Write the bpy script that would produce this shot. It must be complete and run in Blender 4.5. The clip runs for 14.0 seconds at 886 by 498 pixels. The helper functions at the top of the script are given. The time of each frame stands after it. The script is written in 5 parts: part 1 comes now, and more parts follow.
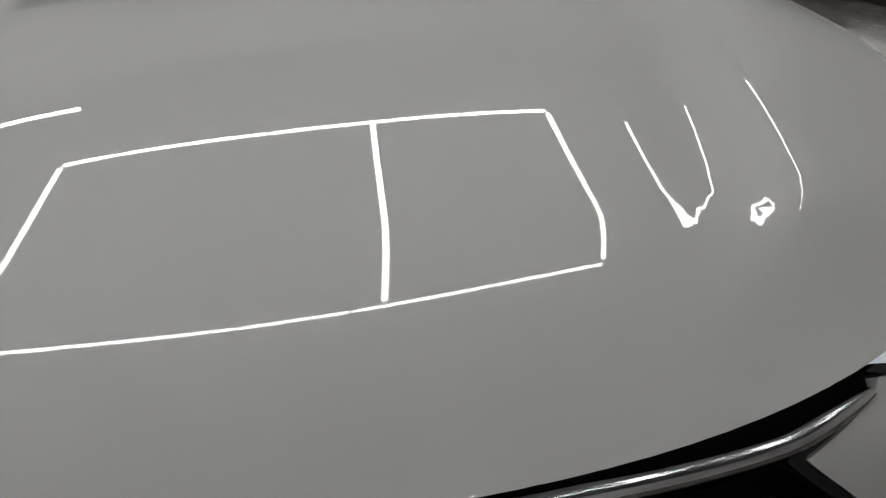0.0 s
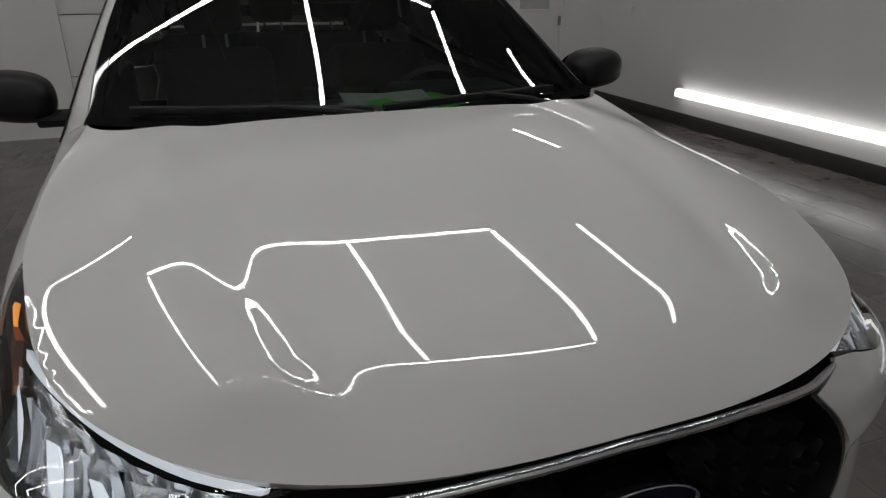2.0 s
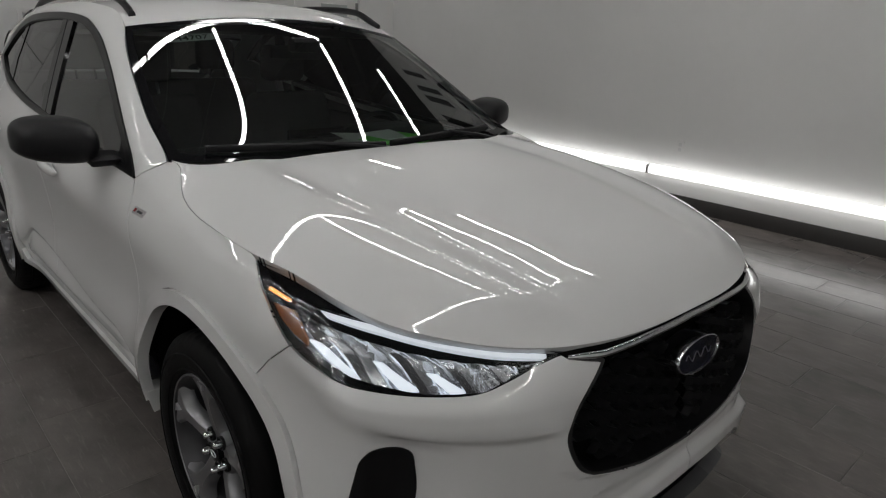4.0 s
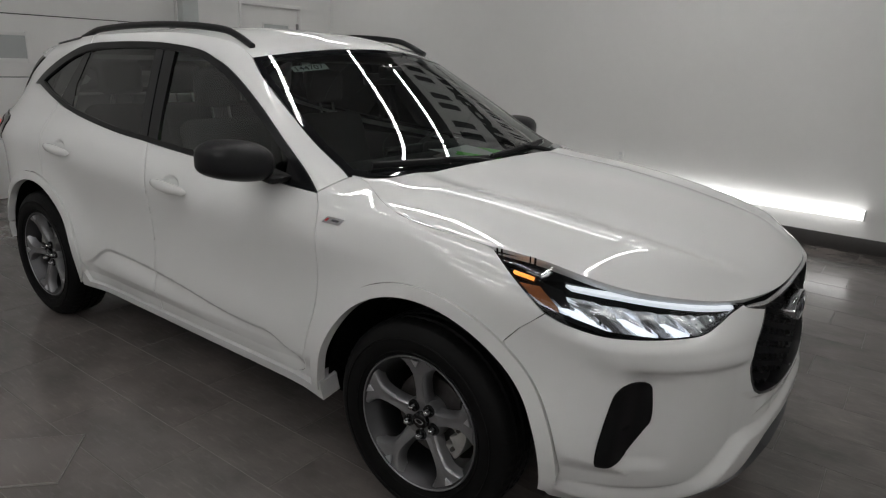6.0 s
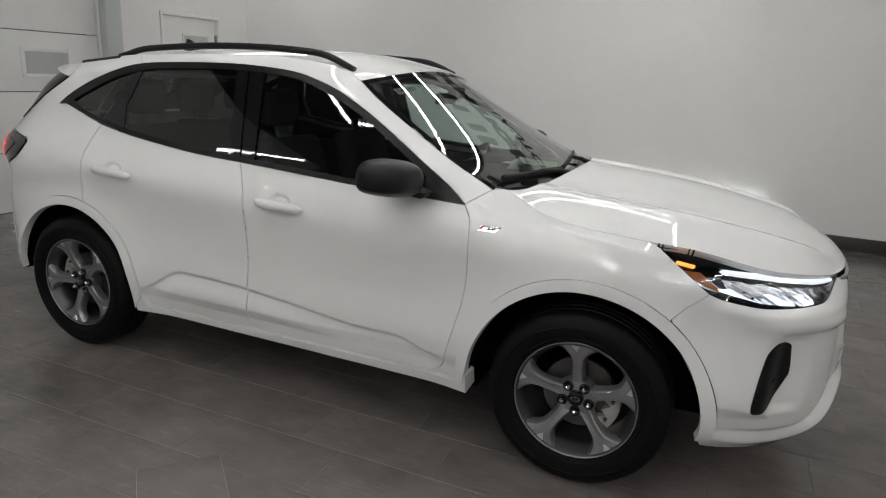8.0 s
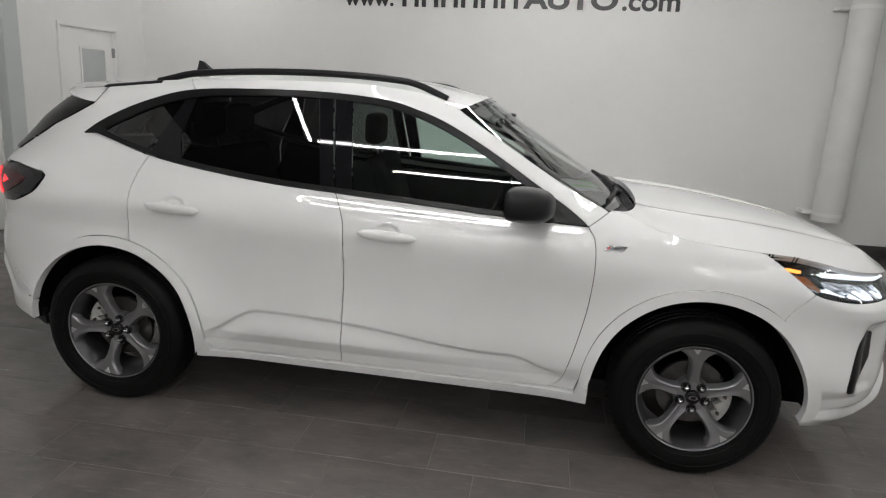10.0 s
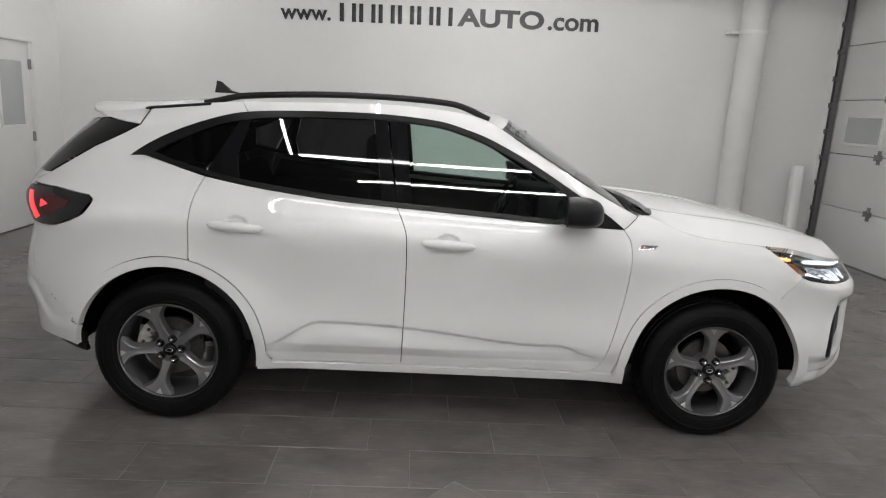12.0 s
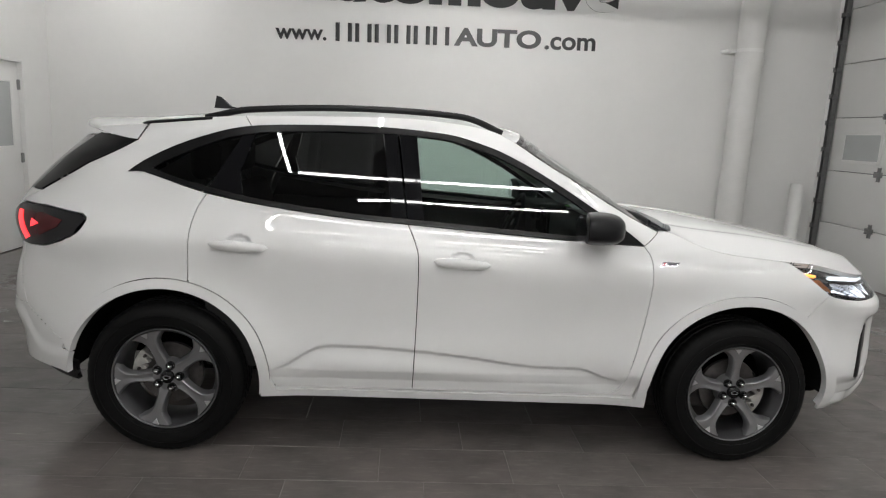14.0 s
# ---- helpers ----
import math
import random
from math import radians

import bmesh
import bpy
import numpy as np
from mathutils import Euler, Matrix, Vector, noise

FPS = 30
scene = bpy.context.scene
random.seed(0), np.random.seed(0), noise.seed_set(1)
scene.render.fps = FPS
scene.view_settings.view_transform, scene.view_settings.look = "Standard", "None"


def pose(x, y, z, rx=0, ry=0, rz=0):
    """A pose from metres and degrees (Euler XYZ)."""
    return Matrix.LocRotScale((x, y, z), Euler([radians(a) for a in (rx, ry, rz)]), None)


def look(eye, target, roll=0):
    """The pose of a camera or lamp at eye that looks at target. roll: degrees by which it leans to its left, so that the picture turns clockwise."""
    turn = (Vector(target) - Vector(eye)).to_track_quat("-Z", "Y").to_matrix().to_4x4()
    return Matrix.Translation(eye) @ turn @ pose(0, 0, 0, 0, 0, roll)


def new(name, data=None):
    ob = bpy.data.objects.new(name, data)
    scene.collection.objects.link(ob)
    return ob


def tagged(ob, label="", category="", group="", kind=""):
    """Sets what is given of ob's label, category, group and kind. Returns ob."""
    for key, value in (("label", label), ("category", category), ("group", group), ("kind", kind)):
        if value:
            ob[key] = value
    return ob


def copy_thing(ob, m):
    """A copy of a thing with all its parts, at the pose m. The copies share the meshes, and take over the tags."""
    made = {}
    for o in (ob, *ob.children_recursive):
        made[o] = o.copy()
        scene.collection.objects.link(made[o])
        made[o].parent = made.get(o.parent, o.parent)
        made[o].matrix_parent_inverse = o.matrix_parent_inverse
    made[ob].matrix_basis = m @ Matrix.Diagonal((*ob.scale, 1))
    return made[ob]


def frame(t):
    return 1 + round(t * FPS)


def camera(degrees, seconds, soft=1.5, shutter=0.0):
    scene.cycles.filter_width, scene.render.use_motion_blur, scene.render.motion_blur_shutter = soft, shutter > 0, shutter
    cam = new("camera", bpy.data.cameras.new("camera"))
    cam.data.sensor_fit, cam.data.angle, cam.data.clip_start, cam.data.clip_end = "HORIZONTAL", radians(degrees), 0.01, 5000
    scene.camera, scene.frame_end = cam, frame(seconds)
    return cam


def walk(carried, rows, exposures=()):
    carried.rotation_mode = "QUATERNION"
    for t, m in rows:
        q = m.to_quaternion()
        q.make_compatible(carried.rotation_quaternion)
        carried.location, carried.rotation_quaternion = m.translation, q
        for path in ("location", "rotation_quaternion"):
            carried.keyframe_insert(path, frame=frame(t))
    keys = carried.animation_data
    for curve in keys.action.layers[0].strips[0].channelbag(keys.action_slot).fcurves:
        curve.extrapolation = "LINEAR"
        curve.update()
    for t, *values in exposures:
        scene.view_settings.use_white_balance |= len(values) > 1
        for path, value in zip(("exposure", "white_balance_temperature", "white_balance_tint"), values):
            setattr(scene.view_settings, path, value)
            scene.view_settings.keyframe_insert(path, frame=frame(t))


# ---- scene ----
cam = camera(68.5, 14.0, soft=1.2)
PATH = [
    (0, (2.55, 0.087, 1.262), (0.835, 0.256, 0.247), -4.4),
    (0.5, (2.672, -0.019, 1.367), (0.974, 0.238, 0.342), -3.3),
    (1, (2.778, -0.201, 1.439), (1.074, 0.257, 0.498), 1.6),
    (1.5, (2.839, -0.337, 1.443), (1.097, 0.201, 0.622), 1.6),
    (2, (2.855, -0.495, 1.479), (1.127, 0.159, 0.713), 0.1),
    (2.5, (2.937, -0.719, 1.461), (1.262, 0.147, 0.795), 1.2),
    (4.8, (2.925, -1.903, 1.577), (1.685, -0.477, 0.921), 2.7),
    (5, (2.887, -1.991, 1.582), (1.672, -0.542, 0.929), 2.7),
    (5.5, (2.728, -2.205, 1.568), (1.558, -0.702, 0.959), 2.8),
    (6, (2.533, -2.426, 1.549), (1.413, -0.869, 0.98), 2.8),
    (6.5, (2.374, -2.698, 1.555), (1.337, -1.08, 1.0), 2.9),
    (7, (2.204, -2.895, 1.572), (1.261, -1.219, 1.022), 3.0),
    (7.5, (1.952, -3.048, 1.571), (1.118, -1.313, 1.029), 3.0),
    (8, (1.732, -3.211, 1.562), (0.993, -1.428, 1.037), 3.1),
    (8.5, (1.467, -3.429, 1.599), (0.851, -1.598, 1.081), 3.1),
    (9, (1.185, -3.5, 1.578), (0.662, -1.638, 1.069), 3.2),
    (9.2, (1.086, -3.51, 1.581), (0.596, -1.637, 1.081), 3.2),
    (11.3, (-0.034, -3.794, 1.556), (0.007, -1.842, 1.122), 3.5),
    (11.5, (-0.081, -3.818, 1.565), (-0.031, -1.866, 1.131), 3.4),
    (12, (-0.195, -3.936, 1.595), (-0.097, -1.984, 1.171), 3.3),
    (12.5, (-0.26, -3.979, 1.593), (-0.116, -2.023, 1.202), 3.3),
    (13, (-0.301, -3.867, 1.573), (-0.141, -1.907, 1.206), 3.2),
    (13.5, (-0.303, -3.793, 1.544), (-0.149, -1.831, 1.187), 3.1),
    (14, (-0.298, -3.795, 1.543), (-0.17, -1.831, 1.188), 3.0),
]
EXPOSURE = [(0, -0.52), (1.5, -0.58), (2, -0.62), (2.5, -0.58), (5, -0.18), (5.5, -0.1), (7, 0.36), (8, 0.47), (9, 0.56), (11.5, 0.80), (14, 0.82)]
walk(cam, [(t, look(eye, target, roll)) for t, eye, target, roll in PATH], EXPOSURE)


# ---------------------------------------------------------------- world and light
world = bpy.data.worlds.new("world")
scene.world = world
world.use_nodes = True
world.node_tree.nodes["Background"].inputs[0].default_value = (0.05, 0.05, 0.052, 1)
world.node_tree.nodes["Background"].inputs[1].default_value = 0.3
CEIL = 4.6


# ---------------------------------------------------------------- materials
def material(name, color, rough=0.5, metal=0.0, coat=0.0, coat_rough=0.03, spec=0.5, vary=0.0, scale=8.0,
             bump=0.0, bump_scale=200.0, emit=None, power=0.0, rough_vary=0.0, random_piece=0.0, detail=6.0):
    m = bpy.data.materials.new(name)
    m.use_nodes = True
    t = m.node_tree
    b = t.nodes["Principled BSDF"]
    b.inputs["Base Color"].default_value = (*color, 1)
    b.inputs["Roughness"].default_value = rough
    b.inputs["Metallic"].default_value = metal
    b.inputs["Coat Weight"].default_value = coat
    b.inputs["Coat Roughness"].default_value = coat_rough
    b.inputs["Specular IOR Level"].default_value = spec
    if emit:
        b.inputs["Emission Color"].default_value = (*emit, 1)
        b.inputs["Emission Strength"].default_value = power
    if not (vary or bump or rough_vary or random_piece):
        return m
    co = t.nodes.new("ShaderNodeTexCoord")
    geo = t.nodes.new("ShaderNodeNewGeometry")
    value = None
    if vary or rough_vary:
        n1 = t.nodes.new("ShaderNodeTexNoise")
        n1.inputs["Scale"].default_value, n1.inputs["Detail"].default_value = scale, detail
        n2 = t.nodes.new("ShaderNodeTexNoise")
        n2.inputs["Scale"].default_value, n2.inputs["Detail"].default_value = scale * 9, 4
        t.links.new(geo.outputs["Position"], n1.inputs["Vector"])
        t.links.new(geo.outputs["Position"], n2.inputs["Vector"])
        add = t.nodes.new("ShaderNodeMath")
        add.operation = "MULTIPLY_ADD"
        add.inputs[1].default_value = 0.35
        t.links.new(n2.outputs["Fac"], add.inputs[0])
        t.links.new(n1.outputs["Fac"], add.inputs[2])
        value = add.outputs[0]
    if vary or random_piece:
        hsv = t.nodes.new("ShaderNodeHueSaturation")
        hsv.inputs["Color"].default_value = (*color, 1)
        gain = t.nodes.new("ShaderNodeMath")
        gain.operation = "MULTIPLY_ADD"
        gain.inputs[1].default_value, gain.inputs[2].default_value = vary * 4, 1 - vary * 2.7
        if value:
            t.links.new(value, gain.inputs[0])
        else:
            gain.inputs[0].default_value = 0.675
        last = gain.outputs[0]
        if random_piece:
            info = t.nodes.new("ShaderNodeObjectInfo")
            g2 = t.nodes.new("ShaderNodeMath")
            g2.operation = "MULTIPLY_ADD"
            g2.inputs[1].default_value, g2.inputs[2].default_value = 2 * random_piece, 1 - random_piece
            t.links.new(info.outputs["Random"], g2.inputs[0])
            mul = t.nodes.new("ShaderNodeMath")
            mul.operation = "MULTIPLY"
            t.links.new(last, mul.inputs[0])
            t.links.new(g2.outputs[0], mul.inputs[1])
            last = mul.outputs[0]
        t.links.new(last, hsv.inputs["Value"])
        t.links.new(hsv.outputs[0], b.inputs["Base Color"])
    if rough_vary:
        rr = t.nodes.new("ShaderNodeMath")
        rr.operation = "MULTIPLY_ADD"
        rr.inputs[1].default_value, rr.inputs[2].default_value = rough_vary * 2, rough - rough_vary * 1.35
        t.links.new(value, rr.inputs[0])
        t.links.new(rr.outputs[0], b.inputs["Roughness"])
    if bump:
        nb = t.nodes.new("ShaderNodeTexNoise")
        nb.inputs["Scale"].default_value, nb.inputs["Detail"].default_value = bump_scale, 3
        t.links.new(geo.outputs["Position"], nb.inputs["Vector"])
        bp = t.nodes.new("ShaderNodeBump")
        bp.inputs["Strength"].default_value, bp.inputs["Distance"].default_value = bump, 0.002
        t.links.new(nb.outputs["Fac"], bp.inputs["Height"])
        t.links.new(bp.outputs[0], b.inputs["Normal"])
    return m


def glass(name, tint, gloss=1.0, ior=1.6):
    """A thin pane: tinted, clear, with Fresnel gloss."""
    m = bpy.data.materials.new(name)
    m.use_nodes = True
    t = m.node_tree
    t.nodes.remove(t.nodes["Principled BSDF"])
    clear = t.nodes.new("ShaderNodeBsdfTransparent")
    clear.inputs[0].default_value = (*tint, 1)
    shine = t.nodes.new("ShaderNodeBsdfGlossy")
    shine.inputs["Roughness"].default_value = 0.0
    shine.inputs["Color"].default_value = (gloss, gloss, gloss, 1)
    fres = t.nodes.new("ShaderNodeFresnel")
    fres.inputs["IOR"].default_value = ior
    mix = t.nodes.new("ShaderNodeMixShader")
    t.links.new(fres.outputs[0], mix.inputs[0])
    t.links.new(clear.outputs[0], mix.inputs[1])
    t.links.new(shine.outputs[0], mix.inputs[2])
    t.links.new(mix.outputs[0], t.nodes["Material Output"].inputs[0])
    return m


PAINT = material("white_car_paint", (0.715, 0.715, 0.712), 0.5, coat=1.0, coat_rough=0.008, spec=0.05, bump=0.0016, bump_scale=140)
PAINT.node_tree.nodes["Principled BSDF"].inputs["Coat IOR"].default_value = 1.62
PAINT_GREY = material("grey_lower_paint", (0.085, 0.085, 0.09), 0.4, metal=0.6, vary=0.05)
BLACK_GLOSS = material("gloss_black_trim", (0.006, 0.006, 0.007), 0.03, spec=0.35, vary=0.04)
GRILLE = material("satin_black_grille", (0.012, 0.012, 0.013), 0.28, spec=0.5, vary=0.05)
BLACK_MATT = material("matt_black_plastic", (0.011, 0.011, 0.012), 0.5, spec=0.25, bump=0.25, bump_scale=900, vary=0.05)
SATIN = material("satin_black_cap", (0.011, 0.011, 0.012), 0.36, spec=0.2, bump=0.1, bump_scale=900, vary=0.05)
TRIM = material("black_window_trim", (0.006, 0.006, 0.0065), 0.28, spec=0.22, vary=0.05)
DARK = material("dark_cavity", (0.004, 0.004, 0.004), 0.9, spec=0.08, vary=0.05)
RUBBER = material("tyre_rubber", (0.0045, 0.0045, 0.0046), 0.55, spec=0.12, vary=0.12, scale=30, bump=0.3, bump_scale=500, rough_vary=0.1)
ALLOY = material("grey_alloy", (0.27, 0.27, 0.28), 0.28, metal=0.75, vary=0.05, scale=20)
# the alloy again, with the shade inside the rim put into its colour
RIM_SHADED = material("shaded_alloy", (0.085, 0.085, 0.09), 0.36, metal=0.8, vary=0.05, scale=20)
ALLOY_CUT = material("bright_alloy", (0.68, 0.68, 0.70), 0.28, metal=0.8)
CHROME = material("chrome", (0.66, 0.66, 0.68), 0.16, metal=1.0, vary=0.03)
STEEL = material("brake_steel", (0.11, 0.103, 0.10), 0.42, metal=0.8, vary=0.2, scale=40)
CASTING = material("caliper_casting", (0.42, 0.41, 0.39), 0.5, metal=0.4, vary=0.15, scale=40)
GLASS = glass("clear_green_glass", (0.68, 0.79, 0.745))
GLASS_WS = glass("windshield_glass", (0.74, 0.83, 0.79), ior=2.1)
GLASS_DARK = glass("privacy_glass", (0.15, 0.155, 0.155))
LENS = glass("lamp_lens", (0.93, 0.94, 0.95))
LENS_RED = glass("red_lens", (0.35, 0.02, 0.03))
AMBER = material("amber_reflector", (0.42, 0.13, 0.025), 0.25, coat=0.8, vary=0.1, scale=60)
AMBER_LIT = material("amber_lit", (0.8, 0.4, 0.1), 0.3, emit=(1.0, 0.36, 0.06), power=1.3)
DRL = material("running_light", (0.9, 0.9, 0.9), 0.3, emit=(0.86, 0.93, 1.0), power=0.7)
BEAM = material("headlamp_beam", (0.9, 0.9, 0.9), 0.3, emit=(0.84, 0.92, 1.0), power=1.0)
RED_LIT = material("red_lit", (0.6, 0.02, 0.02), 0.3, emit=(1.0, 0.03, 0.04), power=1.2)
RED_DARK = material("red_plastic", (0.055, 0.002, 0.004), 0.15, spec=0.3, vary=0.25, scale=25)
REFLECTOR = material("lamp_reflector", (0.80, 0.81, 0.83), 0.27, metal=0.95)
SEAT = material("dark_seat_cloth", (0.045, 0.045, 0.046), 0.9, spec=0.15, vary=0.15, scale=60, bump=0.4, bump_scale=700)
DASH = material("dark_dash_plastic", (0.032, 0.032, 0.033), 0.65, spec=0.2, bump=0.4, bump_scale=900, vary=0.05)
LINER = material("pale_headliner", (0.22, 0.22, 0.21), 0.9, vary=0.06, scale=40)
PAPER = material("paper", (0.62, 0.64, 0.63), 0.7, vary=0.06, scale=30)
PAPER_GREEN = material("green_paper", (0.12, 0.62, 0.06), 0.6, vary=0.05, scale=30)
NAVY = material("dark_blue_enamel", (0.006, 0.008, 0.018), 0.25, spec=0.15, vary=0.05)
INK = material("dark_ink", (0.02, 0.02, 0.022), 0.5)
RED_PRINT = material("red_print", (0.5, 0.03, 0.03), 0.4)

WALL_FAR = material("white_far_wall", (0.78, 0.78, 0.77), 0.6, vary=0.03, scale=1.3, bump=0.1, bump_scale=160)
WALL = material("white_wall_paint", (0.80, 0.797, 0.785), 0.55, vary=0.025, scale=1.3, bump=0.12, bump_scale=160, rough_vary=0.06)
CEILING = material("dark_ceiling", (0.065, 0.065, 0.065), 0.75, vary=0.03, scale=2)
DOOR = material("door_paint", (0.80, 0.797, 0.785), 0.4, vary=0.02, scale=3)
def stone_tile(name, pale, dark, gain=1.0):
    """Stone-look porcelain: cloudy streaks that break at each tile, fine speckle, pale scuffs and a patchy sheen."""
    m = material(name, pale, 0.2)
    t = m.node_tree
    b = t.nodes["Principled BSDF"]
    geo, info = t.nodes.new("ShaderNodeNewGeometry"), t.nodes.new("ShaderNodeObjectInfo")

    def math_node(op, a, c):
        n = t.nodes.new("ShaderNodeMath")
        n.operation = op
        for i, v in enumerate((a, c)):
            if isinstance(v, (int, float)):
                n.inputs[i].default_value = v
            else:
                t.links.new(v, n.inputs[i])
        return n.outputs[0]

    piece = math_node("MULTIPLY", math_node("ADD", info.outputs["Random"], geo.outputs["Random Per Island"]), 37.0)

    def noise(scale, stretch, detail, turn=0.0, own=True, rough=0.55):
        mp = t.nodes.new("ShaderNodeMapping")
        mp.inputs["Scale"].default_value = stretch
        mp.inputs["Rotation"].default_value = (0, 0, turn)
        t.links.new(geo.outputs["Position"], mp.inputs["Vector"])
        n = t.nodes.new("ShaderNodeTexNoise")
        n.noise_dimensions = "4D"
        n.inputs["Scale"].default_value, n.inputs["Detail"].default_value, n.inputs["Roughness"].default_value = scale, detail, rough
        t.links.new(mp.outputs[0], n.inputs["Vector"])
        if own:
            t.links.new(piece, n.inputs["W"])
        return n.outputs["Fac"]

    def ramp(v, lo, hi):
        r = t.nodes.new("ShaderNodeMapRange")
        r.inputs["From Min"].default_value, r.inputs["From Max"].default_value = lo, hi
        t.links.new(v, r.inputs["Value"])
        return r.outputs["Result"]

    streak = ramp(noise(3.4, (1.0, 1.5, 1.0), 9, 0.7, True, 0.62), 0.32, 0.68)
    cloud = ramp(noise(1.1, (1, 1, 1), 5, 0.0, False), 0.35, 0.65)
    scuff = ramp(noise(7.0, (1.0, 9.0, 1.0), 6, 1.1, False, 0.7), 0.54, 0.78)
    grit = noise(240, (1, 1, 1), 3)
    mix = t.nodes.new("ShaderNodeMix")
    mix.data_type = "RGBA"
    mix.inputs[6].default_value, mix.inputs[7].default_value = (*dark, 1), (*pale, 1)
    t.links.new(math_node("ADD", math_node("MULTIPLY", streak, 0.62), math_node("MULTIPLY", cloud, 0.38)), mix.inputs[0])
    hsv = t.nodes.new("ShaderNodeHueSaturation")
    t.links.new(mix.outputs[2], hsv.inputs["Color"])
    level = math_node("ADD", math_node("MULTIPLY", grit, 0.30), math_node("MULTIPLY", scuff, 0.55))
    level = math_node("ADD", level, math_node("MULTIPLY", math_node("FRACT", math_node("MULTIPLY", piece, 0.731), 0.0), 0.16))
    t.links.new(math_node("MULTIPLY", math_node("ADD", level, 0.72), gain), hsv.inputs["Value"])
    t.links.new(hsv.outputs[0], b.inputs["Base Color"])
    t.links.new(math_node("ADD", math_node("MULTIPLY", streak, 0.10), math_node("ADD", math_node("MULTIPLY", scuff, 0.10), 0.14)), b.inputs["Roughness"])
    bp = t.nodes.new("ShaderNodeBump")
    bp.inputs["Strength"].default_value, bp.inputs["Distance"].default_value = 0.05, 0.002
    t.links.new(noise(60, (1, 1, 1), 4), bp.inputs["Height"])
    t.links.new(bp.outputs[0], b.inputs["Normal"])
    return m


TILE = stone_tile("grey_floor_tile", (0.208, 0.178, 0.170), (0.098, 0.094, 0.089))
TILE_PALE = stone_tile("pale_loose_tile", (0.215, 0.188, 0.180), (0.165, 0.150, 0.142))
TILE_EDGE = material("raw_tile_edge", (0.36, 0.34, 0.32), 0.7, vary=0.1, scale=40)
GROUT = material("grey_grout", (0.165, 0.148, 0.140), 0.7, vary=0.15, scale=20)
BASE = material("dark_baseboard", (0.045, 0.042, 0.04), 0.45, vary=0.1, scale=12)
SIGN = material("black_sign_letters", (0.018, 0.018, 0.019), 0.4, vary=0.03)
TUBE = material("led_tube", (0.9, 0.9, 0.9), 0.4, emit=(1.0, 0.992, 0.975), power=26.0)
TUBE_LOW = material("led_tube_low", (0.9, 0.9, 0.9), 0.4, emit=(1.0, 0.992, 0.975), power=2.4)
FIXTURE = material("fixture_white", (0.7, 0.7, 0.7), 0.4, vary=0.02)
PIPE = material("white_pipe_wrap", (0.72, 0.715, 0.70), 0.5, vary=0.03, scale=6, bump=0.3, bump_scale=30)
GALV = material("galvanised_track", (0.20, 0.20, 0.20), 0.45, metal=0.8, vary=0.15, scale=25)
HINGE = material("steel_hinge", (0.30, 0.30, 0.30), 0.35, metal=0.9, vary=0.1, scale=30)
JAMB = material("pale_grey_jamb", (0.52, 0.55, 0.54), 0.4, vary=0.03, scale=4)
FROST = material("frosted_pane", (0.48, 0.50, 0.50), 0.15, coat=0.3, vary=0.03, scale=3)


# ---------------------------------------------------------------- mesh helpers
def finish(name, me, mat, parent=None, label=""):
    ob = new(name, me)
    me.materials.append(mat)
    if parent:
        ob.parent = parent
    if label:
        ob["label"] = label
    return ob


def part(name, bm, mat, parent=None, label="", smooth=40):
    me = bpy.data.meshes.new(name)
    bmesh.ops.recalc_face_normals(bm, faces=bm.faces)
    if smooth:
        for f in bm.faces:
            f.smooth = True
        limit = radians(smooth)
        for e in bm.edges:
            e.smooth = len(e.link_faces) == 2 and e.calc_face_angle(0) < limit
    bm.to_mesh(me)
    bm.free()
    return finish(name, me, mat, parent, label)


def box(lo, hi, bevel=0.0, seg=2, bm=None):
    bm2 = bmesh.new()
    bmesh.ops.create_cube(bm2, size=1)
    lo, hi = Vector(lo), Vector(hi)
    for v in bm2.verts:
        v.co = Vector([(a + b) / 2 + c * (b - a) for a, b, c in zip(lo, hi, v.co)])
    if bevel:
        bmesh.ops.bevel(bm2, geom=bm2.edges[:], offset=bevel, segments=seg, profile=0.5, affect="EDGES")
    if bm is None:
        return bm2
    me = bpy.data.meshes.new("tmp")
    bm2.to_mesh(me)
    bm2.free()
    bm.from_mesh(me)
    bpy.data.meshes.remove(me)
    return bm


def lathe(profile, n=64, axis="y"):
    """Spin (offset along the axis, radius) pairs."""
    bm = bmesh.new()
    rings = []
    for a, r in profile:
        ring = []
        for i in range(n):
            c, s = math.cos(2 * math.pi * i / n), math.sin(2 * math.pi * i / n)
            ring.append(bm.verts.new((r * c, a, r * s) if axis == "y" else (r * c, r * s, a)))
        rings.append(ring)
    for p, q in zip(rings, rings[1:]):
        for i in range(n):
            bm.faces.new((p[i], p[(i + 1) % n], q[(i + 1) % n], q[i]))
    return bm


def cap_ends(bm):
    bmesh.ops.holes_fill(bm, edges=[e for e in bm.edges if e.is_boundary], sides=0)
    return bm


